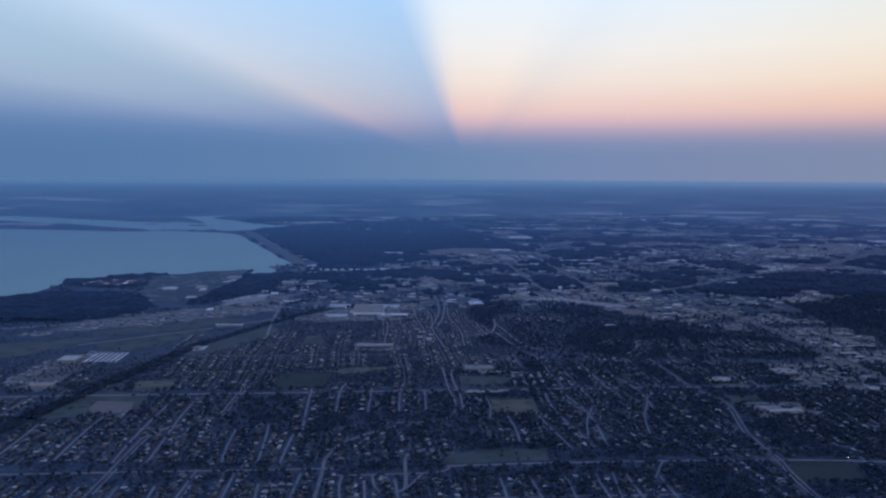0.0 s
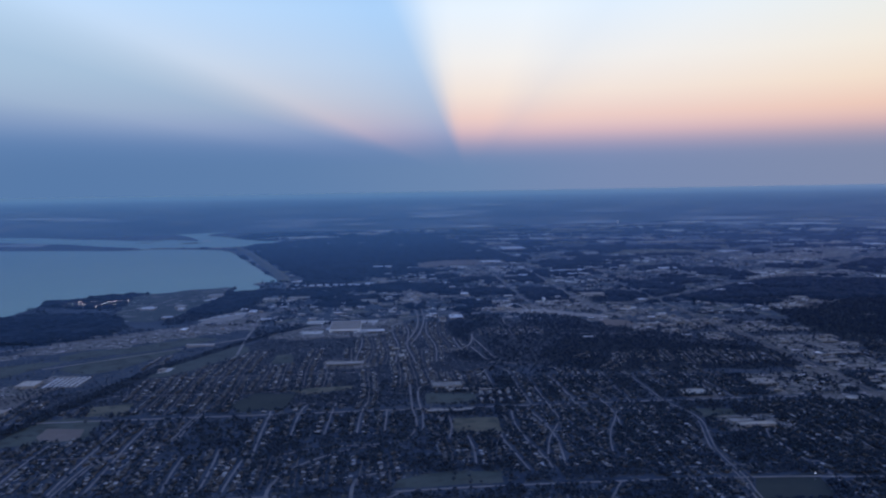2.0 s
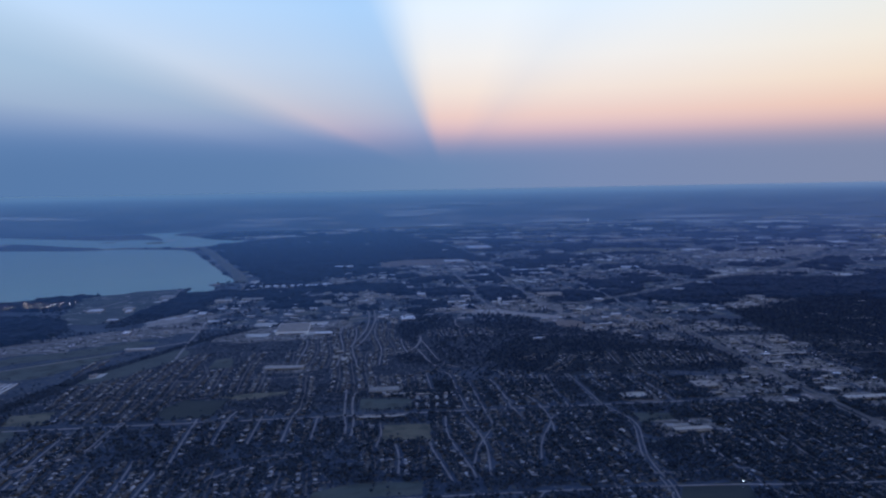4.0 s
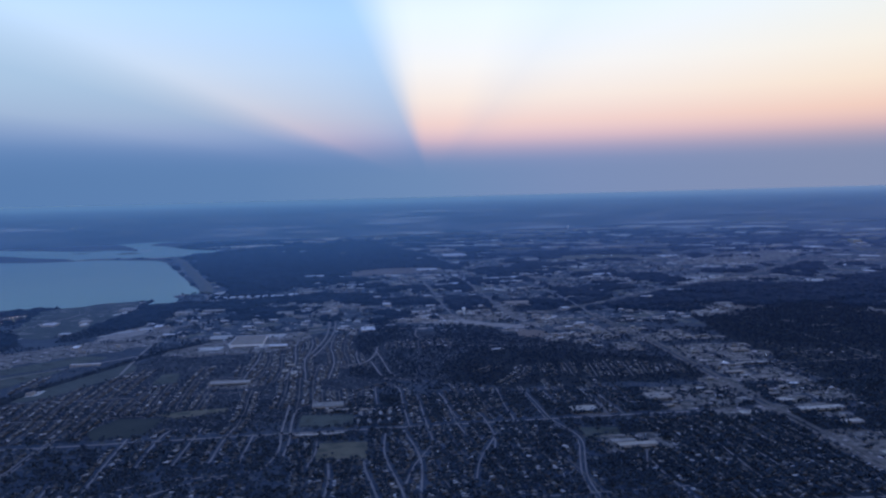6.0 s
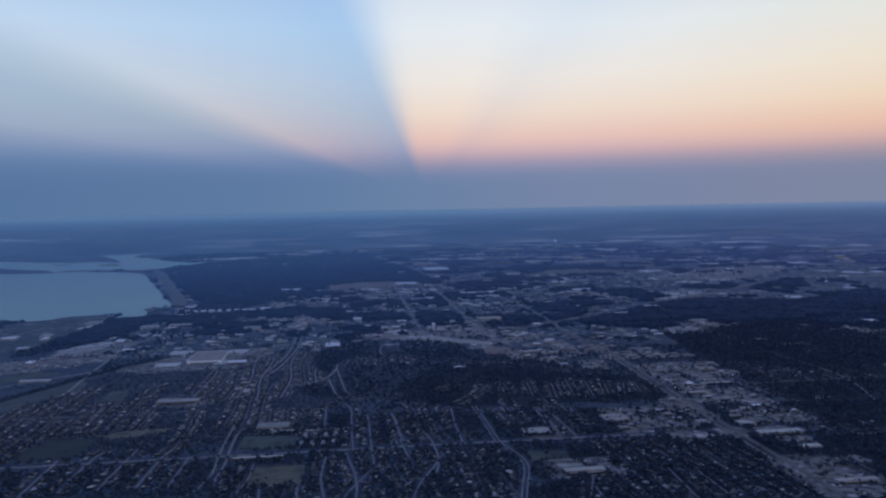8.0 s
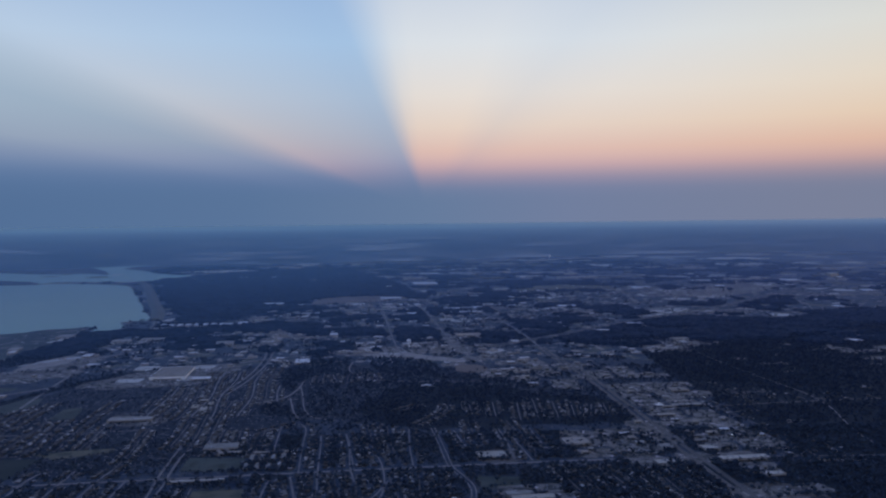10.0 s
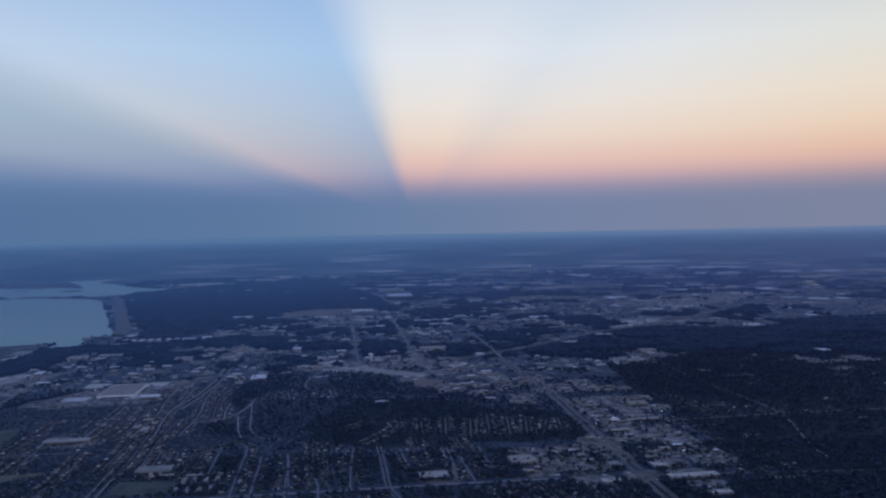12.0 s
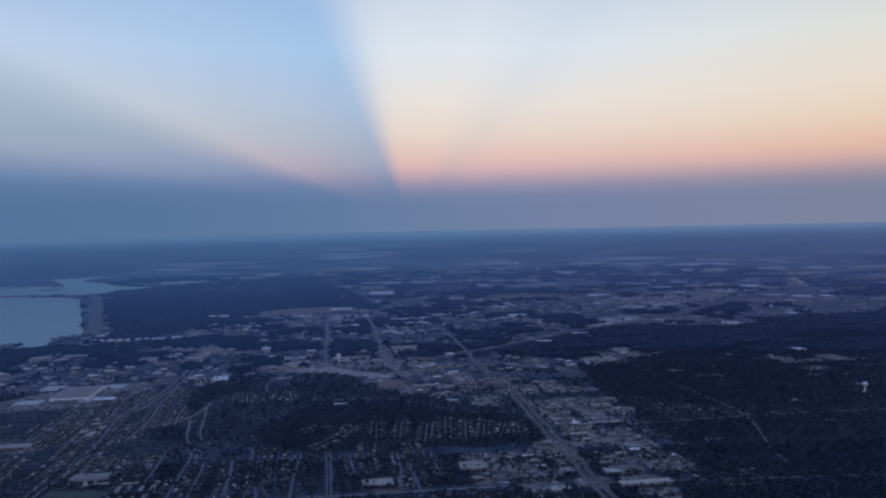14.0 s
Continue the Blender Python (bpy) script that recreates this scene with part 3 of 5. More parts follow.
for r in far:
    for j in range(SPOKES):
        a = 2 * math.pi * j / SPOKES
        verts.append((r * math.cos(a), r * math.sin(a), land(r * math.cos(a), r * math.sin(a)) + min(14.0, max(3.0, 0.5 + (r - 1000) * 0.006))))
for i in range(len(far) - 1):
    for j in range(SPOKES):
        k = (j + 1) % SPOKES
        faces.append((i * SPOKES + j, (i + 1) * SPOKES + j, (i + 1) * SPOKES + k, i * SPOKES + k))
haze = tagged(new("backdrop", mesh_of("backdrop", verts, faces, HAZE)), "see-through sheet tinted as distance haze over the plain", "haze", kind="structure")
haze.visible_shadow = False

# ---- roads ----
BIG = "wide pale concrete main road through the suburb"
ribbon("road", [(-260, 214), (-200, 219), (-119, 227), (-60, 232), (1, 237.5), (69, 243), (110, 246), (135, 245.6)], 0.95, 0.1, STREET, BIG, 2, 1.7)
ribbon("road", [(135, 245.6), (151, 245), (204, 243), (320, 240)], 0.7, 0.1, ASPHALT, "grey main road between wooded blocks", 2, 0.6)
ribbon("road", [(1, 173), (24, 175.8), (62, 178), (84, 178.6), (95, 177.4), (140, 178)], 0.75, 0.1, STREET, BIG, 2, 1.3)
ribbon("road", [(-90, 166), (-38, 170), (-22, 171)], 0.7, 0.1, STREET, "pale cross road among houses")
ribbon("road", [(-21, 167), (-9, 168), (0, 169), (2, 172.6)], 0.7, 0.1, STREET, "pale cross road among houses")
HIGHWAY = [(126, 440), (127, 410), (132, 362), (132.5, 309), (134, 248), (136, 202), (138, 120)]
for o in (-1.2, 1.2):
    ribbon("road", [(x + o, y) for x, y in HIGHWAY], 1.4, 0.12, ASPHALT, "wide grey divided highway through the shopping strip", 3, 0.4)
ribbon("road", [(-60, 1500), (-7, 1266), (40, 985), (87, 732), (112, 612), (123, 530), (126, 436)], 0.75, 0.125, STREET, "straight grey highway running to the horizon", 3, 1.9)
FREEWAY = [(100, 445), (148, 488), (188, 534), (274, 612), (340, 690), (431, 800), (600, 1010), (941, 1523)]
for o in (-1.6, 1.6):
    ribbon("road", [(x + o, y - o) for x, y in FREEWAY], 1.15, 0.13, ASPHALT, "grey freeway curving away over the plain", 3, 2.4)


def pale_road(pts, width, label):
    width *= 0.6 if "wooded" in label else 1.0
    # roads by woods and workshops are narrowed to fit the camera's view
    worn = "woods" in label or "wooded" in label or "workshops" in label
    ribbon("road", pts, width * (0.62 if worn else 0.85), 0.11 + 0.01 * rnd.random(), STREET, label, 3, 2.2 if pts[0][1] > 600 else 0.35)


pale_road([(36, 760), (39, 722), (48, 585), (56, 452), (60, 420)], 1.15, "straight pale road through the woods")
pale_road([(70, 660), (76, 609), (82, 500), (86, 429), (95, 395)], 1.1, "straight pale road past workshops")
pale_road([(-200, 318), (-150, 343), (-118, 371), (-95, 405), (-75, 440), (-58, 470), (-46, 520), (-30, 600)], 2.2, "pale highway past the industrial estate")
pale_road([(-260, 352), (-170, 352), (-110, 384), (-60, 398), (-20, 402), (12, 430), (60, 428)], 1.3, "pale road along the commercial blocks")
pale_road([(-67, 322), (-71, 350), (-75, 385), (-80, 430)], 1.2, "short pale link road across the meadow")
pale_road([(-160, 440), (-150, 470), (-146, 505)], 1.0, "lakeside park road")
pale_road([(194, 420), (194, 386), (197, 344), (200, 310), (187, 267), (186, 252)], 1.1, "pale road through wooded blocks")
pale_road([(160, 304), (200, 310), (244, 312), (340, 318)], 1.1, "pale road through wooded blocks")
pale_road([(-23, 120), (-24, 168), (-25, 176), (-24, 182), (-23, 187), (-20, 192), (-17, 196), (-11, 202), (-4, 204)], 0.9, "curving pale collector road among houses")
pale_road([(-7, 158), (-7, 166), (-8, 177), (-7, 182), (-4, 184), (4, 186)], 0.9, "curving pale collector road among houses")
pale_road([(0, 268), (1, 252), (2, 238), (4, 223), (3, 212), (1, 207), (-6, 205), (-17, 204), (-27, 198)], 0.65, "pale carriageway of a suburban avenue")
pale_road([(6, 267), (2.4, 264), (3.5, 245), (5.2, 232), (5.5, 215)], 0.65, "pale carriageway of a suburban avenue")
pale_road([(12, 230), (13, 220), (12, 209)], 0.5, "pale path beside the playing field")
pale_road([(-6, 460), (-4.5, 443), (-2, 409), (-1.5, 382), (-3, 359), (-5, 339)], 0.8, "pale carriageway of a wide avenue")
pale_road([(-3, 460), (-2, 443), (1, 409), (0.5, 374), (-1, 352), (-3, 338)], 0.8, "pale carriageway of a wide avenue")
pale_road([(8, 322), (14, 326), (20, 332), (22, 350), (22, 361)], 0.9, "pale road round a wood")
pale_road([(21, 331), (22, 325), (26, 303), (29, 297)], 0.7, "pale road round a wood")
pale_road([(22, 352), (25, 334), (28, 311), (32, 299), (40, 295)], 0.6, "pale street round a wood")
pale_road([(38, 406), (37, 385), (44, 366), (58, 358), (77, 357), (90, 355)], 0.7, "pale street over the hill")
pale_road([(-130, 300), (-110, 318), (-84, 345), (-66, 366), (-40, 385)], 1.2, "pale frontage road along a meadow")
for line in ([(69, 283), (71, 258), (72, 242), (74, 236), (77, 224), (74, 208), (72, 196), (72, 186), (72.5, 178), (71, 168), (71, 120)],
             [(-65, 120), (-66, 154), (-67, 170), (-68, 187), (-68, 194), (-65, 200), (-60, 204), (-55, 211), (-56, 222), (-56, 240)]):
    for o in (-0.55, 0.55):
        ribbon("road", [(x + o, y) for x, y in line], 0.36, 0.115, STREET, "pale divided suburban avenue with a planted median", 3, 0.35, MAIN)

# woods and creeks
# dark ground colour that stands in for shade among the trees
SHADEFLOOR = surface("shade_dark_floor", (0.015, 0.023, 0.033), (0.034, 0.045, 0.055), 0.2, 0.95, 0.2, 0.0, 7, 0.7)
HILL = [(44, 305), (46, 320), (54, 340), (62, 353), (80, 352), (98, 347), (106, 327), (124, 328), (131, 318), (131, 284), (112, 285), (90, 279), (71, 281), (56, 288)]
# the second outline darkens the right-hand blocks as well as woods
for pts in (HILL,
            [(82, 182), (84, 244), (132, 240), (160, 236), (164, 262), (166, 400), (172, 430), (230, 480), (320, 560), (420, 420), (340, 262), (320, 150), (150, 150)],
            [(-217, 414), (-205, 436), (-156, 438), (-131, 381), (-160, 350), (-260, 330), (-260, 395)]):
    sheet("ground", pts, 0.034, SHADEFLOOR, 0, "ground sheet darkened in colour for shade among trees", "woodland floor", 2.0)
dens = np.full(cover.shape, 0.5, np.float32)


def wooded(pts, amount, code=0):
    """Sets how thick the trees stand inside an outline."""
    keep = cover.copy()
    cover[:] = 0
    stamp(rounded(pts, 1), 1)
    dens[cover == 1] = amount
    cover[:] = keep
    if code:
        cover[(dens == amount) & (cover == 0)] = code


wooded([(-260, 120), (-260, 300), (-100, 340), (10, 334), (14, 240), (14, 120)], 0.34)
wooded([(-128, 246), (-100, 262), (-70, 340), (-50, 388), (30, 396), (26, 330), (20, 262), (0, 246), (-60, 242)], 0.27)
wooded([(84, 120), (84, 262), (160, 262), (160, 120)], 0.6)
wooded([(156, 120), (160, 262), (330, 262), (330, 120)], 0.85)
wooded([(-192, 912), (-80, 572), (-46, 577), (-46, 655), (-13, 742), (50, 752), (80, 745), (-7, 1266), (-125, 1176), (-205, 1087)], 1.0, WOOD)
wooded([(-700, 1040), (-300, 1040), (-205, 1000), (-215, 1060), (-372, 1062), (-477, 1085), (-700, 1260)], 0.9, WOOD)
wooded([(-217, 414), (-205, 436), (-156, 438), (-131, 381), (-148, 352), (-179, 341), (-300, 330), (-300, 395)], 0.95, WOOD)
wooded([(24, 300), (28, 396), (60, 400), (104, 352), (110, 330), (60, 286)], 0.5)
wooded(HILL, 0.79)
wooded([(46, 391), (46, 409), (53, 420), (69, 411), (76, 391), (71, 368), (55, 370)], 0.95, WOOD)
wooded([(12, 321), (22, 320), (25, 301), (16, 302)], 0.96, WOOD)
wooded([(166, 400), (172, 430), (230, 480), (320, 545), (480, 600), (420, 420), (300, 320), (204, 316), (168, 350)], 1.0)
wooded([(204, 306), (330, 312), (320, 262), (170, 258), (168, 300)], 0.85)
wooded([(58, 512), (119, 500), (138, 470), (104, 455), (84, 440), (58, 448)], 0.85, WOOD)
wooded([(240, 610), (281, 560), (330, 580), (400, 612), (500, 650), (600, 760), (560, 920), (300, 900), (230, 700)], 0.15)
wooded([(140, 480), (180, 520), (235, 570), (281, 536), (329, 560), (400, 596), (480, 630), (560, 640), (420, 520), (300, 470), (170, 430)], 0.93, WOOD)
wooded([(-129, 492), (-118, 512), (-107, 527), (-93, 544), (-89, 512), (-96, 448), (-107, 409), (-115, 396), (-124, 398), (-122, 454)], 0.98, WOOD)
wooded([(25, 291), (31, 287), (33, 263), (27, 261)], 1.0, WOOD)
wooded([(17, 342), (10, 381), (21, 418), (37, 418), (37, 402), (21, 364), (20, 342)], 1.0, WOOD)
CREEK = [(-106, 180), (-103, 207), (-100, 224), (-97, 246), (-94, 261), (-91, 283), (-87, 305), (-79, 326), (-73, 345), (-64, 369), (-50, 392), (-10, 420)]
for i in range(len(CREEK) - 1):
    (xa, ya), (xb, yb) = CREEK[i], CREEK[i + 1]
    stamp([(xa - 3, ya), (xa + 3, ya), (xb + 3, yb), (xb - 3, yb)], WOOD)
    sheet("ground", [(xa - 2.6, ya - 1), (xa + 2.6, ya - 1), (xb + 2.6, yb + 1), (xb - 2.6, yb + 1)], 0.075, SHADEFLOOR, 0, "ground strip along a creek, darkened for tree shade", "woodland floor", 0.4, 0)

wooded([(-165, 312), (-150, 350), (-105, 392), (-78, 392), (-66, 350), (-60, 330), (-81, 280), (-100, 262), (-130, 285)], 0.06)

# ---- suburban streets, and the house plots along them ----
plots = []


def street(line, zone, dim=False, skip=0.0):
    """A residential street along a line, with house plots on both sides."""
    ribbon("road", line, 0.26 if zone == "f" else 0.36 if dim else 0.4 if zone == "e" else 0.52, 0.075 + 0.012 * rnd.random(), ASPHALT if dim else STREET,
           "narrow grey residential street under trees" if dim else "narrow pale residential street lined with houses", 2, 0.0 if dim else 0.55)
    line = rounded(line, 2, False) if len(line) > 2 else line
    run, last = 0.9, 0.0
    for (xa, ya), (xb, yb) in zip(line, line[1:]):
        d = math.hypot(xb - xa, yb - ya)
        while run < last + d:
            k = (run - last) / d
            nx, ny = -(yb - ya) / d, (xb - xa) / d
            for sgn in (-1, 1):
                if rnd.random() >= skip:
                    o = sgn * rnd.uniform(1.45, 1.85)
                    plots.append((xa + (xb - xa) * k + nx * o, ya + (yb - ya) * k + ny * o, math.atan2(nx * sgn, -ny * sgn), zone))
            run += rnd.uniform(1.3, 1.75)
        last += d


def clear_run(line):
    """The longest stretch of a line that crosses no water, field, lot or wood."""
    best, run = [], []
    for q in line + [None]:
        if q is not None and covered(*q) not in (LAKE, OPEN, PAVED, WOOD):
            run.append(q)
        else:
            best, run = (run if len(run) > len(best) else best), []
    return best


def filler(u0, v0, v1, wave, zone):
    """One more street of a quarter, unless a known one or open ground lies there already."""
    v0, v1 = v0 + rnd.uniform(0, 2), v1 - rnd.uniform(0, 2)
    ph = rnd.uniform(0, 6)
    line = [uv(u0 + wave * math.sin(ph + v * 0.09), v) for v in np.linspace(v0, v1, max(4, int((v1 - v0) / 4)))]
    line = clear_run(line)
    if len(line) < 3:
        return
    if sum(any(covered(x + o, y) in (ROAD, MAIN) for o in (-1.6, -0.8, 0, 0.8, 1.6)) for x, y in line) > len(line) * 0.5:
        return
    street(line, zone, zone in "fgd" or rnd.random() < (0.78 if zone == "c" else 0.5), {"f": 0.55, "g": 0.72}.get(zone, 0.05))


def quarter(u0, u1, step, v0, v1, wave, zone, cross=0.0):
    u = u0
    while u <= u1:
        filler(u + rnd.uniform(-0.3, 0.3), v0, v1, wave, zone)
        u += step
    if cross:
        v = v0 + cross
        while v < v1 - 5:
            line = [uv(a, v + wave * 0.5 * math.sin(a * 0.07)) for a in np.arange(u0, u1, 6.0)]
            line = clear_run(line)
            if len(line) < 3:
                v += cross
                continue
            ribbon("road", line, 0.5, 0.06 + 0.01 * rnd.random(), STREET, "narrow pale residential cross street", 1, 0.3)
            v += cross


NEARBY = ([(-37, 238), (-35, 215), (-33, 197)], [(-28, 245), (-29, 238), (-27, 211)], [(-20, 246), (-20, 238), (-19, 214)], [(-11, 247), (-12, 238), (-11, 215)], [(-5, 238), (-4, 214)],
          [(-42, 203), (-40, 188), (-38.5, 172)], [(-49, 199), (-48, 186), (-46, 173)], [(-42, 170), (-40, 140)], [(-50, 170), (-49, 140)], [(-28.5, 168), (-28, 140)],
          [(-20, 167), (-20, 161), (-18, 148)], [(-14, 168), (-13, 160), (-10.5, 157), (-7, 159), (-4, 168)], [(-39, 158.5), (-29, 159)])
for line in NEARBY:
    street(line, "a")
EAST = ([(41, 226), (39, 218), (36, 208), (34, 193)], [(57, 232), (55, 224), (51, 211), (49, 195)], [(33, 140), (35, 170)], [(47, 177), (45, 172), (42, 164)], [(90, 213), (86, 198)],
        [(108, 217), (108, 190)], [(114, 215), (115, 198)], [(37, 276), (38, 266), (40, 236), (41, 226)], [(45, 273), (46, 264), (47, 246), (49, 232)], [(53, 256), (55, 248), (56.5, 229), (55, 216)])
for line in EAST:
    street(line, "e")
HILLFOOT = ([(62, 282), (62, 262), (63, 243)], [(44, 278), (48, 246)], [(19, 283), (28, 293), (32, 287), (33, 266), (35, 241)], [(24, 289), (26, 260)], [(91, 269), (93, 246)],
            [(88, 280), (89, 259), (88, 254), (89, 246)], [(97, 279), (98, 260), (100, 254)], [(75, 279), (77, 261), (79, 258)])
for line in HILLFOOT:
    street(line, "e")
quarter(-120, -42, 6.5, 178, 232, 0.4, "b", 25)
quarter(-110, 62, 6.7, 110, 166, 0.5, "b", 22)
quarter(-46, 18, 6.6, 176, 198, 0.6, "b")
quarter(27, 72, 5.2, 181, 234, 1.3, "c", 30)
quarter(76, 146, 5.8, 120, 234, 0.8, "c", 30)
quarter(-68, 14, 6.9, 240, 334, 0.5, "d", 24)
quarter(30, 118, 6.0, 246, 284, 0.4, "c")
for line in ([(122, 311), (118, 293)], [(116, 316), (113, 292)], [(110, 317), (108, 293)], [(104, 322), (102, 293)], [(98, 315), (96, 291)], [(90, 318), (89, 296)], [(82, 319), (82, 296)],
             [(64, 286), (70, 297), (76, 312), (71, 313)], [(58, 306), (66, 316)], [(126, 312), (124, 294)]):
    street(line, "f")
quarter(46, 84, 5.5, 352, 372, 1.2, "h")
quarter(160, 330, 8.2, 226, 330, 0.8, "g", 28)
quarter(4, 56, 4.8, 300, 396, 0.8, "h", 26)
quarter(-120, -60, 6.6, 236, 262, 0.3, "d")
quarter(18, 27, 4.5, 262, 326, 0.5, "d", 26)

# ---- houses ----


def house_meshes(w_, d, h, rise_, wing):
    """Walls with a gabled front wing, and a hipped roof with eaves."""
    def walls(bm):
        box(bm, 0, 0, 0, w_, d, h)
        if wing:
            box(bm, w_ * 0.22, -d * 0.5 - wing / 2 + 0.01, 0, w_ * 0.42, wing, h - 0.004)

    def hip(bm, x, y, a, c, z, top, ridge):
        e = 0.06
        vs = [bm.verts.new(q) for q in ((x - a / 2 - e, y - c / 2 - e, z), (x + a / 2 + e, y - c / 2 - e, z), (x + a / 2 + e, y + c / 2 + e, z), (x - a / 2 - e, y + c / 2 + e, z))]
        r = [bm.verts.new((x - ridge, y, z + top)), bm.verts.new((x + ridge, y, z + top))] if a >= c else [bm.verts.new((x, y - ridge, z + top)), bm.verts.new((x, y + ridge, z + top))]
        if a >= c:
            for f in ((0, 1, 5, 4), (2, 3, 4, 5), (1, 2, 5), (3, 0, 4), (3, 2, 1, 0)):
                bm.faces.new([(vs + r)[i] for i in f])
        else:
            for f in ((1, 2, 5, 4), (3, 0, 4, 5), (0, 1, 4), (2, 3, 5), (3, 2, 1, 0)):
                bm.faces.new([(vs + r)[i] for i in f])

    def roof(bm):
        hip(bm, 0, 0, w_, d, h + 0.004, rise_, (w_ - d) / 2 + 0.12)
        if wing:
            hip(bm, w_ * 0.22, -d * 0.5 - wing / 2 + 0.16, w_ * 0.42, wing + 0.5, h + 0.008, rise_ * 0.62, 0.22)
    return shaped("wall", BRICK, walls), shaped("roof", SHINGLE, roof)


KINDS = [(1.2, 0.8, 0.28, 0.24, 0.32), (1.05, 0.84, 0.28, 0.27, 0.28), (1.35, 0.76, 0.27, 0.22, 0.0), (1.0, 0.84, 0.5, 0.26, 0.22), (1.2, 0.88, 0.5, 0.28, 0.3)]
HOUSES = [house_meshes(*k) for k in KINDS]
WORDS = ["single-storey brick house with a hipped shingle roof", "compact brick house with a steep hipped roof", "long low ranch house with a plain shingle roof",
         "two-storey brick house with a hipped shingle roof", "large two-storey brick house with a front wing"]
garage = shaped("garage_door", PANEL, lambda bm: box(bm, 0, 0, 0, 0.46, 0.02, 0.21))
chimney = shaped("chimney", BRICK, lambda bm: box(bm, 0, 0, 0, 0.13, 0.1, 0.34, 0.008))
drives, single = [], {"a": 0, "e": 0}
SINGLE = {"a": 165, "e": 130}
joined = {"v": [], "f": [], "m": []}
for x, y, facing, zone in plots:
    c, r = int((x - X0) / CELL), int((y - Y0) / CELL)
    if not (2 < r < cover.shape[0] - 2 and 2 < c < cover.shape[1] - 2) or cover[r - 1:r + 2, c - 1:c + 1].any() or rnd.random() < 0.05:
        continue
    cover[r - 1:r + 1, c - 1:c + 1] = BUILT
    kind = rnd.choice((0, 0, 1, 1, 2, 3, 4))
    m = Matrix.Translation((x, y, 0)) @ Matrix.Rotation(facing + rnd.choice((0, 0, 0, math.pi / 2)) + rnd.uniform(-0.05, 0.05), 4, "Z")
    if rnd.random() < 0.6:
        lane = Matrix.Translation((x, y, 0)) @ Matrix.Rotation(facing, 4, "Z")
        o = rnd.uniform(-0.5, 0.5)
        drives += [lane @ Vector((o + q, p, 0.055)) for p, q in ((-0.6, -0.13), (-1.4, -0.13), (-1.4, 0.13), (-0.6, 0.13))]
    if zone in SINGLE and single[zone] < SINGLE[zone]:
        single[zone] += 1
        home = tagged(new("house"), WORDS[kind], "house", "houses along the residential streets")
        home.matrix_basis = m
        shell = part("wall", HOUSES[kind][0], home)
        top = part("roof", HOUSES[kind][1], home)
        w_, d, h, rs, wing = KINDS[kind]
        part("garage_door", garage, shell, pose(w_ * (0.22 if wing else -0.2), -d * 0.5 - wing - 0.006, 0), "pale garage door")
        if kind in (1, 3, 4):
            part("chimney", chimney, top, pose(-w_ * 0.2, 0.1, h + rs * 0.5))
    else:
        for slot, me in enumerate(HOUSES[kind]):
            k = len(joined["v"])
            joined["v"] += [tuple(m @ v.co) for v in me.vertices]
            joined["f"] += [tuple(i + k for i in q.vertices) for q in me.polygons]
            joined["m"] += [slot] * len(me.polygons)
me = mesh_of("roofs_and_walls", joined["v"], joined["f"], BRICK)
me.materials.append(SHINGLES)
me.polygons.foreach_set("material_index", np.array(joined["m"], np.int32))
tagged(new("house_rows", me), "rows of brown brick suburban houses with shingle roofs", "houses", kind="stuff")

tagged(new("driveways", mesh_of("driveways", drives, [tuple(range(4 * i, 4 * i + 4)) for i in range(len(drives) // 4)], CONCRETE)),
       "short pale concrete driveways before the houses", "driveways", kind="stuff")

# ---- flat-roofed buildings ----
LOOKS = {"white": (WHITEROOF, "white"), "grey": (GREYROOF, "grey"), "tan": (TANROOF, "tan"), "cream": (CREAMROOF, "cream")}
GROUPS = {"shop_building": "shops along the highway", "warehouse": "warehouses and sheds of the plain", "school_building": "schools of the suburb", "store_building": "big-box stores", "apartment_building": "apartment blocks of the suburb"}
ROOFUNIT = shaped("roof_unit", METAL, lambda bm: (box(bm, 0, 0, 0, 0.36, 0.26, 0.16, 0.02), box(bm, 0.02, 0, 0.16, 0.2, 0.18, 0.03)))
DOOR = shaped("loading_door", METAL, lambda bm: box(bm, 0, 0, 0, 0.4, 0.03, 0.45))


sheds = {"v": [], "f": [], "m": []}
SHED_MATERIALS = [PANEL, WHITEROOF, GREYROOF, TANROOF, CREAMROOF]


def shed(x, y, w_, d, h, co, si, roofmat):
    """A small far shed for the joined mesh: walls, a parapet and a sunk roof."""
    k = len(sheds["v"])
    e = 0.08
    for inset, z in ((0, -0.2), (0, h), (e, h), (e, h - 0.1)):
        for a, b_ in ((-1, -1), (1, -1), (1, 1), (-1, 1)):
            px, py = a * (w_ / 2 - inset), b_ * (d / 2 - inset)
            sheds["v"].append((x + px * co - py * si, y + px * si + py * co, 0.06 + z))
    for r in range(3):
        for j in range(4):
            n_ = (j + 1) % 4
            sheds["f"].append((k + 4 * r + j, k + 4 * r + n_, k + 4 * r + 4 + n_, k + 4 * r + 4 + j))
            sheds["m"].append(0)
    sheds["f"].append((k + 12, k + 13, k + 14, k + 15))
    sheds["m"].append(SHED_MATERIALS.index(roofmat))


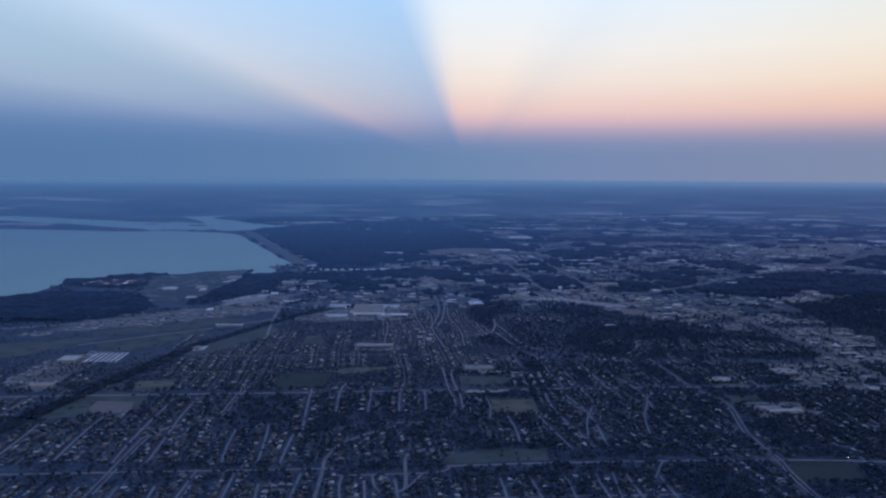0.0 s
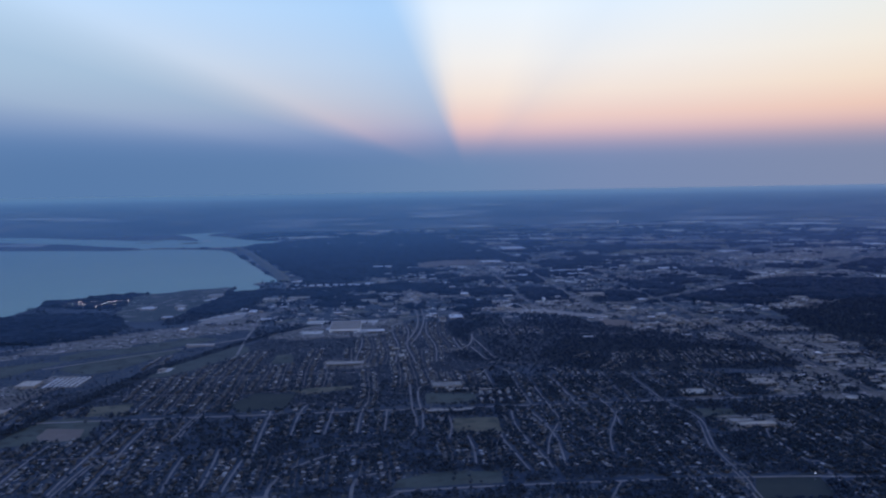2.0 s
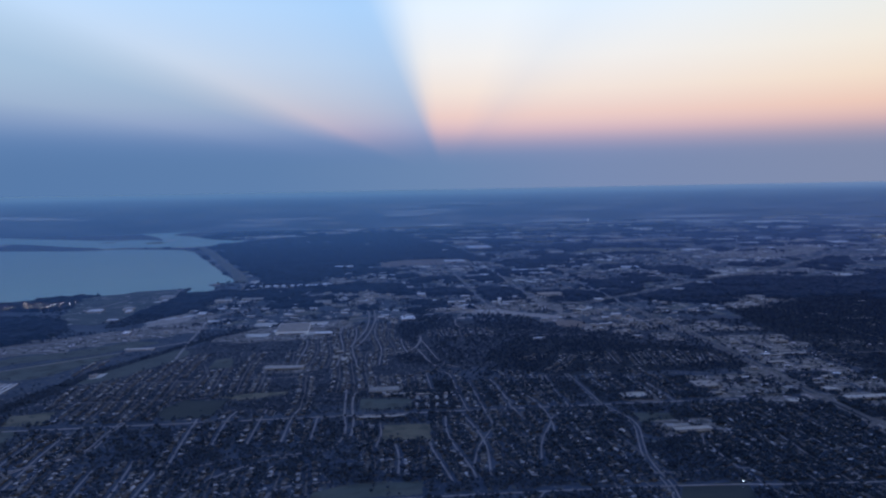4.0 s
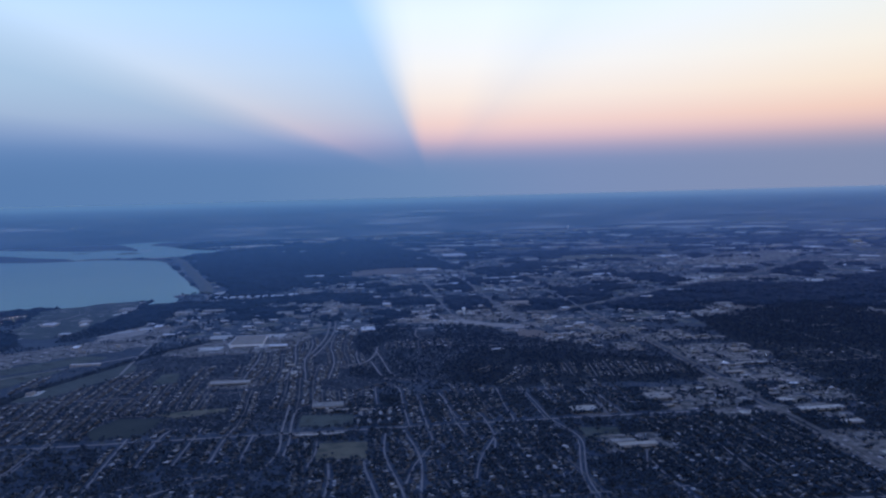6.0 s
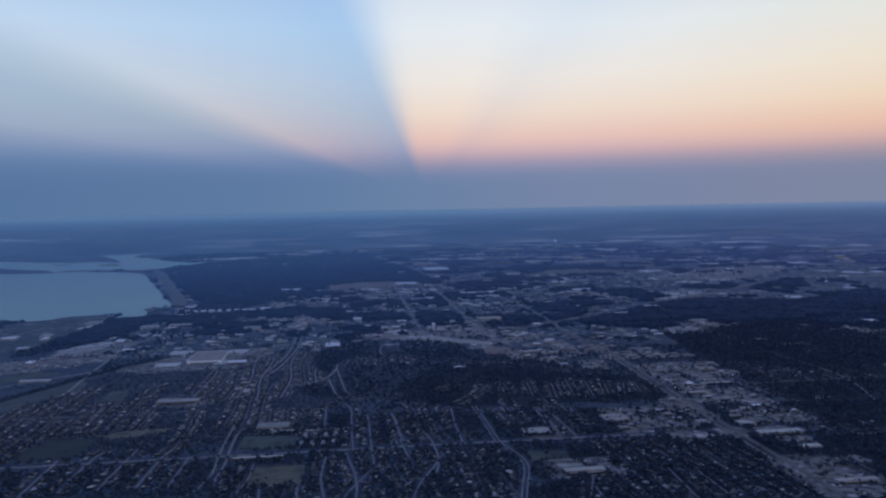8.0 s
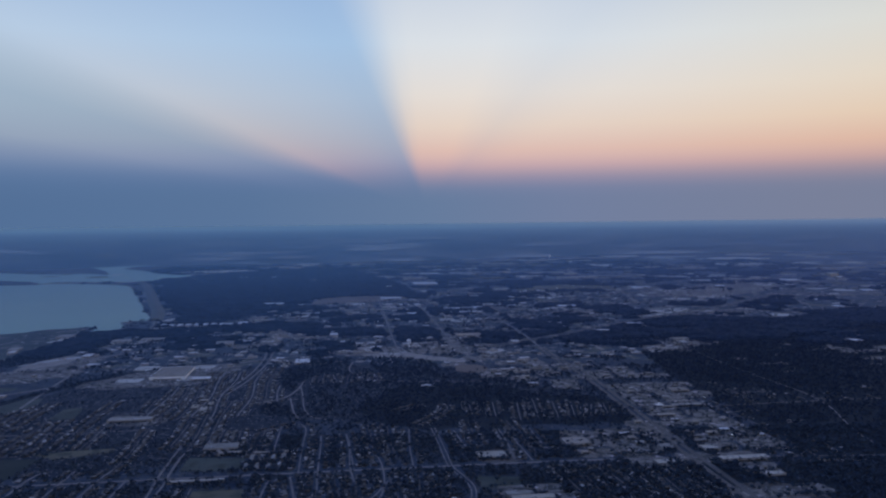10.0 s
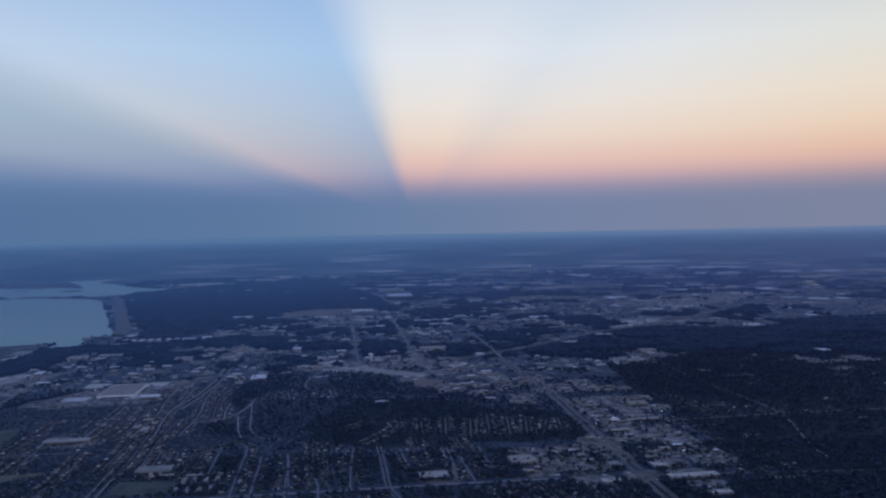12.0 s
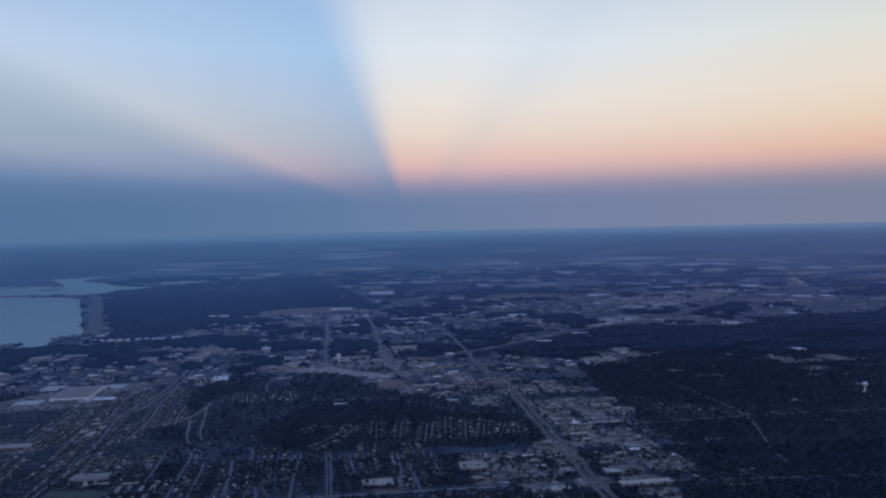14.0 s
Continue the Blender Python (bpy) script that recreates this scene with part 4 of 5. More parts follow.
def flat_building(name, x, y, w_, d, h, look_, label, turned=0.0, units=3, shop=True):
    """Walls with a parapet, a sunk roof, plant on the roof, and a glazed front or loading doors."""
    roofmat, _ = LOOKS[look_]
    co, si = math.cos(GRID + radians(turned)), math.sin(GRID + radians(turned))
    stamp([(x + a * w_ * co - b_ * d * si, y + a * w_ * si + b_ * d * co) for a, b_ in ((-0.55, -0.55), (0.55, -0.55), (0.55, 0.55), (-0.55, 0.55))], BUILT)
    if name == "warehouse" and y > 480 and w_ < 7:
        shed(x, y, w_, d, h, co, si, roofmat)
        return None
    ob = tagged(new(name), label, "building", GROUPS.get(name, ""))
    ob.matrix_basis = pose(x, y, 0.06, 0, 0, math.degrees(GRID) + turned)

    def walls(bm):
        box(bm, 0, 0, -0.3, w_, d, h + 0.3)
        top = max(bm.faces, key=lambda f: f.calc_center_median().z)
        bmesh.ops.inset_individual(bm, faces=[top], thickness=min(0.12, w_ * 0.1))
        bmesh.ops.translate(bm, verts=top.verts, vec=(0, 0, -0.14))
    shell = part("wall", shaped("wall", PANEL, walls), ob)
    e = min(0.12, w_ * 0.1) * 2
    deck = part("roof", shaped("roof", roofmat, lambda bm: box(bm, 0, 0, h - 0.136, w_ - e, d - e, 0.05)), ob)
    for _ in range(units):
        part("roof_unit", ROOFUNIT, deck, pose(rnd.uniform(-0.38, 0.38) * w_, rnd.uniform(-0.38, 0.38) * d, h - 0.086, 0, 0, rnd.choice((0, 90))))
    if shop:
        part("shop_window", shaped("shop_window", GLASSY, lambda bm: box(bm, 0, -d / 2 - 0.012, 0.04, w_ * 0.8, 0.03, min(0.32, h * 0.5))), shell)
        part("canopy", shaped("canopy", PANEL, lambda bm: box(bm, 0, -d / 2 - 0.1, min(0.4, h * 0.62), w_ * 0.86, 0.2, 0.05)), shell)
    else:
        for i in range(max(1, min(5, int(w_ / 1.6)))):
            part("loading_door", DOOR, shell, pose(-w_ * 0.4 + i * w_ * 0.8 / max(1, min(5, int(w_ / 1.6))), -d / 2 - 0.012, 0))
    return ob


store = flat_building("store_building", -33.5, 384, 13.5, 25, 1.15, "tan", "huge big-box store with a tan roof and white parapet", 0, 14)
for q in [c for c in store.children if c.name.startswith("wall")]:
    q.data.materials[0] = STEEL


def block(name, x, y, w_, d, h, look_, label, shop):
    flat_building(name, x, y, w_, d, h, look_, label, 0, 2 if w_ * d < 30 else 5, shop)


block("store_building", -19, 370, 7.5, 5, 0.9, "white", "white-roofed store beside a wide parking lot", True)
block("store_building", 16, 408, 6.5, 11, 0.9, "white", "white-roofed hall at the edge of woods", True)
block("warehouse", 80, 888, 24, 32, 1.4, "white", "very large white-roofed distribution warehouse", False)
block("warehouse", 49, 722, 17, 17, 1.2, "white", "white-roofed warehouse beside a tan field", False)
block("store_building", 145.5, 242.6, 12.5, 3.2, 0.9, "cream", "long cream-roofed shop row at the crossroads", True)
block("shop_building", 125, 240.6, 5, 3.4, 0.8, "cream", "cream-roofed store near the crossroads", True)
block("shop_building", 147, 229, 5.2, 2.6, 0.8, "cream", "cream-roofed shop beside the highway", True)
block("store_building", 144.5, 203, 9.5, 2.0, 0.8, "cream", "long cream-roofed shop row", True)
block("school_building", 86, 219, 6, 2.4, 0.8, "grey", "grey-roofed school wing beside parking", True)
block("school_building", 88.5, 215.4, 9.5, 2.8, 1.0, "cream", "cream-roofed main school block", True)
block("school_building", 83, 251, 7.5, 5.4, 0.7, "cream", "cream-roofed school beside a junction", True)
block("school_building", 11.5, 265, 9, 5.5, 0.8, "grey", "wide grey-roofed school behind a lawn", True)
block("school_building", 15, 258.6, 6, 1.6, 0.7, "cream", "low cream-roofed school wing by the lawn", True)
block("school_building", 12, 234.6, 13, 1.5, 0.6, "cream", "long thin cream-roofed school annex", True)
block("warehouse", 102, 607, 22, 4, 0.9, "white", "long white-roofed warehouse on the plain", False)
block("warehouse", 67.5, 457, 6, 2.2, 0.8, "white", "white-roofed plant beside a water tower", False)
block("warehouse", 195, 527, 9, 5, 0.9, "white", "white-roofed shed beside the freeway", False)
block("store_building", 170, 498, 13, 3.5, 0.9, "white", "long white-roofed shop row by the freeway", True)
block("warehouse", 500, 893, 9, 10, 5.2, "white", "tall white hangar on the far plain", False)
block("warehouse", 494, 868, 8, 8, 3.4, "white", "white hangar on the far plain", False)
block("warehouse", 279, 800, 11, 9, 1.0, "white", "white-roofed shed at the airfield", False)
block("warehouse", 190, 974, 7, 12, 1.0, "white", "white-roofed shed on the far plain", False)
block("warehouse", 176, 638, 13, 9, 1.0, "white", "white-roofed warehouse beside the highway", False)
block("shop_building", 140.5, 292, 7.2, 1.5, 0.7, "cream", "narrow cream-roofed shop row", True)
block("shop_building", 152.5, 305.5, 11, 2.0, 0.7, "grey", "long grey-roofed shop row", True)
block("shop_building", 130, 284, 2.4, 1.8, 0.7, "cream", "cream-roofed shop at the roadside", True)
block("shop_building", 140.5, 253, 4.2, 3.6, 0.8, "cream", "cream-roofed store in a parking lot", True)
block("shop_building", 129.5, 255, 3.4, 3.6, 0.8, "grey", "grey-roofed store in a parking lot", True)
block("shop_building", 141, 261, 3.2, 1.1, 0.6, "grey", "narrow grey-roofed shop row", True)
block("shop_building", 141, 266, 3.0, 1.1, 0.6, "grey", "narrow grey-roofed shop row", True)
block("shop_building", 141, 271, 3.0, 1.1, 0.6, "cream", "narrow cream-roofed shop row", True)
block("store_building", 107, 262, 7, 7, 0.9, "tan", "tan-roofed store among parking", True)
block("store_building", 157, 330, 6.5, 5, 0.9, "tan", "tan-roofed store beside the highway", True)
block("store_building", 93, 487, 12, 7, 0.9, "tan", "tan-roofed store among workshops", True)
block("warehouse", -40, 690, 15, 10, 1.0, "white", "white-roofed sheds below the dam", False)
block("warehouse", -29, 575, 14, 7, 1.0, "grey", "grey-roofed warehouse below the dam", False)
block("warehouse", -73, 492, 12, 6, 0.9, "grey", "grey-roofed warehouse by the highway", False)
block("warehouse", -88, 487, 9, 7, 0.9, "grey", "grey-roofed warehouse by the highway", False)
block("warehouse", -31, 472, 9, 11, 0.9, "grey", "grey-roofed warehouse by the highway", False)
block("warehouse", -39, 562, 6, 10, 0.9, "white", "white-roofed shed below the dam", False)
block("warehouse", -3, 613, 17, 5, 0.9, "white", "long white-roofed warehouse on the plain", False)
block("warehouse", -114, 238.5, 7, 4, 0.9, "tan", "tan-roofed store in a storage yard", False)
block("warehouse", -121.5, 274, 6, 8, 0.9, "cream", "cream-roofed warehouse in a storage yard", False)
block("warehouse", -126, 511, 8, 12, 0.8, "grey", "grey-roofed hall in lakeside grassland", False)
block("warehouse", -86.5, 342, 11, 2, 0.7, "white", "long white-roofed barn in the meadow", False)
block("warehouse", -147, 456, 7, 8, 0.8, "white", "white-roofed boat shed near the lake", False)
block("warehouse", -132, 463, 5, 8, 0.8, "grey", "grey-roofed boat shed near the lake", False)
block("warehouse", -125.5, 421, 5, 5, 0.8, "white", "white-roofed shed of the industrial estate", False)
block("warehouse", -87, 437, 4, 9, 0.8, "white", "white-roofed shed of the industrial estate", False)
block("warehouse", -74.5, 409, 5, 4, 0.8, "white", "white-roofed shed of the industrial estate", False)
block("school_building", -24, 300.5, 13, 4, 0.8, "grey", "long grey-roofed school among houses", True)
block("warehouse", 282, 443, 5, 6, 0.8, "white", "white-roofed hall in a clearing", False)
block("warehouse", 449, 733, 10, 12, 1.0, "white", "white-roofed warehouse on the far plain", False)
block("warehouse", 183, 427, 9, 5, 0.8, "grey", "grey-roofed shed among the woods", False)
block("warehouse", 200, 460, 8, 5, 0.8, "grey", "grey-roofed shed among the woods", False)
block("warehouse", 94, 489, 14, 7, 1.0, "tan", "tan-roofed warehouse on the plain", False)
block("warehouse", 270, 799, 9, 15, 1.0, "white", "white-roofed warehouse on the plain", False)
block("warehouse", 444, 867, 16, 20, 1.0, "white", "white-roofed warehouse on the plain", False)
block("warehouse", 506, 902, 8, 33, 1.0, "tan", "tan-roofed warehouse on the plain", False)
block("warehouse", 94, 630, 12, 8, 1.0, "white", "white-roofed warehouse on the plain", False)
block("warehouse", 66, 601, 8, 8, 1.0, "white", "white-roofed warehouse on the plain", False)
block("warehouse", 108, 374, 7, 4, 0.7, "tan", "tan-roofed warehouse on the plain", False)
block("warehouse", 108, 347, 4, 3, 0.7, "white", "white-roofed warehouse on the plain", False)
block("warehouse", 69, 347, 5, 2, 0.7, "white", "white-roofed warehouse on the plain", False)
for i in range(9):
    flat_building("warehouse", -86 + 5.0 * i, 557 + rnd.uniform(-2, 2), 3.4, 9, 0.8, "white", "small pale-roofed shed in a row below the dam", 0, 1, False)
for i in range(8):
    flat_building("warehouse", -63 + 3.1 * i, 496, 1.9, 2.6, 0.5, rnd.choice(("white", "grey")), "small pale-roofed shed in a row", 0, 0, False)
for i in range(15):
    flat_building("warehouse", 160 + 1.15 * i, 239.6, 0.6, 0.7, 0.4, rnd.choice(("white", "grey")), "tiny pale shed in a roadside row", 0, 0, False)
for i in range(7):
    flat_building("warehouse", -116 + 1.6 * i, 277 + i * 0.3, 0.75, 15, 0.35, "white", "long narrow row of white storage units", 0, 0, False)
for i in range(4):
    for v in (245.5, 253.5):
        flat_building("apartment_building", 21.6 + 2.7 * i, v + 0.25 * i, 1.0, 5.2 - 0.3 * i, 0.6, "grey", "narrow grey-roofed apartment block beside the school", 0, 1, True)
flat_building("apartment_building", 25.6, 258.8, 9.5, 0.9, 0.6, "cream", "long cream-roofed apartment block beside the school", 0, 1, True)
for x, y, w_, d in ((-8.5, 318, 2.2, 5), (-5, 314, 2.0, 6), (-8, 328, 3.2, 2.2), (-10, 334, 2.0, 3), (-4.5, 323, 1.5, 4)):
    flat_building("apartment_building", x, y, w_, d, 0.6, "cream", "cream-roofed apartment block along the avenue", 0, 1, True)


def fill(x0, x1, y0, y1, tries, small, large, name, label):
    """Buildings set at random inside the paved ground of a stretch of the plan."""
    for _ in range(tries):
        x, y = rnd.uniform(x0, x1), rnd.uniform(y0, y1)
        w_, d = rnd.uniform(small, large), rnd.uniform(small, large) * 0.6
        ok = all(covered(x + a * w_ * 0.6, y + b_ * d * 0.6) == PAVED for a in (-1, 0, 1) for b_ in (-1, 0, 1))
        if ok:
            tone = rnd.choice(("white", "white", "white", "grey") if y > 380 else ("white", "cream", "grey", "tan"))
            flat_building(name, x, y, w_, d, rnd.uniform(0.5, 0.9), tone, label % LOOKS[tone][1], 0, rnd.randint(0, 2), name != "warehouse")


fill(96, 166, 222, 392, 260, 1.0, 4.0, "shop_building", "%s-roofed shop in a highway parking lot")
fill(67, 136, 326, 426, 330, 1.2, 4.8, "shop_building", "%s-roofed shop in the commercial blocks")
fill(19, 104, 402, 486, 280, 1.6, 6.0, "warehouse", "%s-roofed workshop in a paved yard")
fill(-40, 14, 448, 530, 40, 2.0, 7.0, "warehouse", "%s-roofed workshop in a paved yard")
fill(-156, -74, 320, 442, 120, 1.6, 6.0, "warehouse", "%s-roofed shed of the industrial estate")
fill(270, 420, 680, 888, 40, 6.0, 16.0, "warehouse", "%s-roofed shed at the airfield")

LOTS = []


def strip(x, y, wide, deep, lean, label, mat):
    """A yard lying across the view: rows of pavement slabs, broken by gaps where trees and dark ground show."""
    rows_n = max(2, int(deep / 3.2))
    verts, faces = [], []
    for i in range(rows_n):
        yc = y - deep / 2 + deep * (i + 0.5) / rows_n
        left = x - wide / 2 * rnd.uniform(0.55, 1.15)
        end = x + wide / 2 * rnd.uniform(0.55, 1.15)
        while left < end:
            run = min(end - left, rnd.uniform(3.0, 14.0) * max(1.0, deep / 14))
            tall = deep / rows_n * rnd.uniform(0.25, 0.6)
            if run > 1.0 and rnd.random() < (0.82 if mat is CONCRETE else 0.74):
                q = [(left, -tall), (left + run * 0.5, -tall * rnd.uniform(0.6, 1.2)), (left + run, -tall * rnd.uniform(0.5, 1.1)),
                     (left + run * rnd.uniform(0.9, 1.05), tall), (left + run * 0.4, tall * rnd.uniform(0.6, 1.2)), (left + rnd.uniform(-0.6, 0.6), tall * 0.8)]
                pts = [(px, yc + py + lean * (px - x) / wide) for px, py in q]
                k = len(verts)
                z = 0.062 + 0.01 * rnd.random()
                verts += [(px, py, z) for px, py in pts] + [(px, py, -0.3) for px, py in pts]
                faces += [tuple(range(k, k + 6))] + [(k + j, k + 6 + j, k + 6 + (j + 1) % 6, k + (j + 1) % 6) for j in range(6)]
                stamp(pts, PAVED)
            left += run + rnd.uniform(0.3, 3.5)
    tagged(new("parking_lot", mesh_of("parking_lot", verts, faces, mat)), label, "parking lot", kind="structure")
    LOTS.append((x, y, wide / 2, deep / 2))


strip(-86, 295, 9, 7.3, 5, "pale paved yard among trees and sheds", CONCRETE)
strip(-143, 369, 20.8, 8.3, 17, "worn grey yard among trees and sheds", PARKING)
block("warehouse", -105, 381, 3, 6.3, 0.9, "white", "white-roofed shed among yards and trees", False)
strip(47, 422, 21, 8.1, 11, "pale paved yard among trees and sheds", CONCRETE)
strip(-97, 423, 18.6, 16.8, 21, "pale paved yard among trees and sheds", CONCRETE)
strip(54, 429, 15.3, 9.3, 4, "pale paved yard among trees and sheds", CONCRETE)
strip(183, 430, 18, 13.7, 15, "pale paved yard among trees and sheds", CONCRETE)
strip(103, 432, 8.4, 9.5, 10, "pale paved yard among trees and sheds", CONCRETE)
strip(34, 433, 22.8, 10.7, -5, "worn grey yard among trees and sheds", PARKING)
strip(7, 441, 15.2, 6.6, -10, "pale paved yard among trees and sheds", CONCRETE)
strip(207, 445, 30.6, 12.4, 15, "worn grey yard among trees and sheds", PARKING)
block("warehouse", -128, 451, 3.2, 6.5, 0.9, "white", "white-roofed shed among yards and trees", False)
strip(-148, 459, 6.8, 11.4, 2, "pale paved yard among trees and sheds", CONCRETE)
block("warehouse", 116, 460, 4.3, 6.6, 0.9, "white", "white-roofed shed among yards and trees", False)
strip(280, 467, 10.9, 11.3, 4, "worn grey yard among trees and sheds", PARKING)
strip(114, 470, 21.7, 13.7, 4, "worn grey yard among trees and sheds", PARKING)
strip(-32, 475, 9.3, 15.4, 13, "pale paved yard among trees and sheds", CONCRETE)
strip(-91, 477, 6.5, 11.9, 7, "pale paved yard among trees and sheds", CONCRETE)
strip(-78, 487, 6.1, 14.8, 21, "pale paved yard among trees and sheds", CONCRETE)
strip(93, 487, 14.8, 15.3, 1, "pale paved yard among trees and sheds", CONCRETE)
strip(167, 493, 13.2, 13, -1, "pale paved yard among trees and sheds", CONCRETE)
strip(-6, 497, 8.2, 15.1, 25, "pale paved yard among trees and sheds", CONCRETE)
strip(153, 498, 14.2, 10.5, 2, "worn grey yard among trees and sheds", PARKING)
block("warehouse", 22, 499, 4.6, 8.1, 0.9, "white", "white-roofed shed among yards and trees", False)
strip(-123, 500, 8.2, 15.9, 12, "pale paved yard among trees and sheds", CONCRETE)
strip(12, 501, 19.9, 8.6, -7, "pale paved yard among trees and sheds", CONCRETE)
strip(-13, 513, 29.9, 20.9, 38, "worn grey yard among trees and sheds", PARKING)
strip(10, 519, 18.8, 8.3, -13, "pale paved yard among trees and sheds", CONCRETE)
strip(193, 526, 13, 10.8, -1, "pale paved yard among trees and sheds", CONCRETE)
strip(151, 540, 12.6, 17.1, -2, "pale paved yard among trees and sheds", CONCRETE)
strip(274, 546, 11.9, 12.3, 13, "worn grey yard among trees and sheds", PARKING)
block("warehouse", -48, 557, 3.5, 6.9, 0.9, "white", "white-roofed shed among yards and trees", False)
strip(13, 563, 8.2, 16.3, 7, "pale paved yard among trees and sheds", CONCRETE)
strip(-33, 565, 16.2, 16.5, 12, "worn grey yard among trees and sheds", PARKING)
strip(76, 566, 11.1, 29.8, 20, "worn grey yard among trees and sheds", PARKING)
strip(93, 566, 20.4, 21.2, -14, "pale paved yard among trees and sheds", CONCRETE)
strip(218, 569, 36.4, 21.3, 26, "worn grey yard among trees and sheds", PARKING)
strip(132, 572, 31.6, 21.9, 33, "worn grey yard among trees and sheds", PARKING)
strip(202, 590, 6.7, 17.2, -20, "pale paved yard among trees and sheds", CONCRETE)
strip(270, 590, 65.6, 23.6, 8, "worn grey yard among trees and sheds", PARKING)
strip(231, 593, 42, 24.6, 43, "pale paved yard among trees and sheds", CONCRETE)
block("warehouse", 358, 606, 6.8, 10.5, 0.9, "white", "white-roofed shed among yards and trees", False)
strip(174, 607, 40, 21.6, -12, "worn grey yard among trees and sheds", PARKING)
strip(-2, 612, 13.1, 15.5, 8, "pale paved yard among trees and sheds", CONCRETE)
strip(105, 612, 16.5, 17.2, 1, "pale paved yard among trees and sheds", CONCRETE)
strip(301, 632, 25.5, 25.1, -12, "worn grey yard among trees and sheds", PARKING)
strip(182, 633, 8.2, 18.8, -12, "pale paved yard among trees and sheds", CONCRETE)
strip(167, 633, 25.1, 17.1, 10, "pale paved yard among trees and sheds", CONCRETE)
block("warehouse", 112, 636, 7, 10.7, 0.9, "white", "white-roofed shed among yards and trees", False)
strip(130, 636, 31.4, 18.7, 12, "worn grey yard among trees and sheds", PARKING)
strip(100, 641, 11.2, 17.2, -12, "worn grey yard among trees and sheds", PARKING)
strip(278, 652, 12.8, 19.1, -9, "pale paved yard among trees and sheds", CONCRETE)
strip(346, 662, 26.4, 28.4, 11, "worn grey yard among trees and sheds", PARKING)
strip(125, 670, 25.2, 21.9, 1, "pale paved yard among trees and sheds", CONCRETE)
strip(-37, 675, 16.7, 19, 4, "pale paved yard among trees and sheds", CONCRETE)
strip(56, 675, 23.6, 13.2, -12, "pale paved yard among trees and sheds", CONCRETE)
strip(79, 703, 30, 20.8, -12, "worn grey yard among trees and sheds", PARKING)
strip(311, 708, 25.7, 26.4, 8, "pale paved yard among trees and sheds", CONCRETE)
strip(413, 709, 61.2, 34, 12, "worn grey yard among trees and sheds", PARKING)
strip(278, 728, 40.9, 27.5, 12, "worn grey yard among trees and sheds", PARKING)
strip(287, 768, 17.8, 33.1, 0, "pale paved yard among trees and sheds", CONCRETE)
strip(187, 774, 32.5, 18.1, 12, "worn grey yard among trees and sheds", PARKING)
strip(340, 791, 88.6, 38.3, 12, "worn grey yard among trees and sheds", PARKING)
strip(268, 795, 9.6, 22.5, -6, "pale paved yard among trees and sheds", CONCRETE)
strip(409, 826, 39.2, 30.2, 12, "pale paved yard among trees and sheds", CONCRETE)
strip(365, 890, 29, 27.2, 6, "pale paved yard among trees and sheds", CONCRETE)
strip(91, 951, 71, 28.9, -2, "worn grey yard among trees and sheds", PARKING)
strip(57, 1066, 61.4, 48.6, -12, "worn grey yard among trees and sheds", PARKING)
strip(624, 1207, 22, 51.1, -12, "pale paved yard among trees and sheds", CONCRETE)
strip(-90, 1374, 45.1, 61.1, -7, "pale paved yard among trees and sheds", CONCRETE)
strip(720, 1404, 104.3, 70, -12, "pale paved yard among trees and sheds", CONCRETE)
for x, y, half, deep in LOTS:
    fill(x - half, x + half, y - deep, y + deep, 26, 1.2, 4.2, "warehouse", "%s-roofed shed beside a yard")

# small workshops and barns between the yards
count = 0
while count < 380:
    y = rnd.uniform(395, 800)
    x = 60 + rnd.uniform(-0.36, 0.36) * y
    if covered(x, y) not in (0, PAVED) or any(covered(x + a, y + b_) in (MAIN, LAKE, BUILT, WOOD) for a in (-2, 2) for b_ in (-2, 2)):
        continue
    w_ = rnd.uniform(1.6, 5.2) * (y / 500) ** 0.5
    flat_building("warehouse", x, y, w_, w_ * rnd.uniform(0.4, 0.9), rnd.uniform(0.5, 0.8), rnd.choice(("white", "white", "white", "grey")), "small pale-roofed workshop among the trees", 0, 0, False)
    count += 1

# scattered yards on the far plain
for _ in range(330):
    y = rnd.uniform(560, 1250)
    x = 60 + rnd.uniform(-0.42, 0.62) * y
    if covered(x, y) != 0 and not (covered(x, y) == WOOD and rnd.random() < (0.25 if 0 < x < 260 and y > 560 else 0.0)):
        continue
    a, c = rnd.uniform(3, 13) * (y / 700), rnd.uniform(4, 15) * (y / 700)
    pts = [(x + a * math.cos(t) * rnd.uniform(0.6, 1.1), y + c * math.sin(t) * rnd.uniform(0.6, 1.1)) for t in np.linspace(0, 2 * math.pi, 9)[:-1]]
    mat, what, cat, code = rnd.choice(((PARKING, "paved yard with sheds on the far plain", "parking lot", PAVED), (CONCRETE, "paved yard with sheds on the far plain", "parking lot", PAVED),
                                       (BARE, "pale bare ground on the far plain", "field", OPEN), (DRY, "dry open field on the far plain", "field", OPEN)))
    sheet("parking_lot" if code == PAVED else "field", pts, 0.045 + 0.01 * rnd.random(), mat, code, what, cat, 1.0)
    if code == PAVED:
        fill(x - a, x + a, y - c, y + c, 3, 3.0, 8.0, "warehouse", "%s-roofed shed on the far plain")

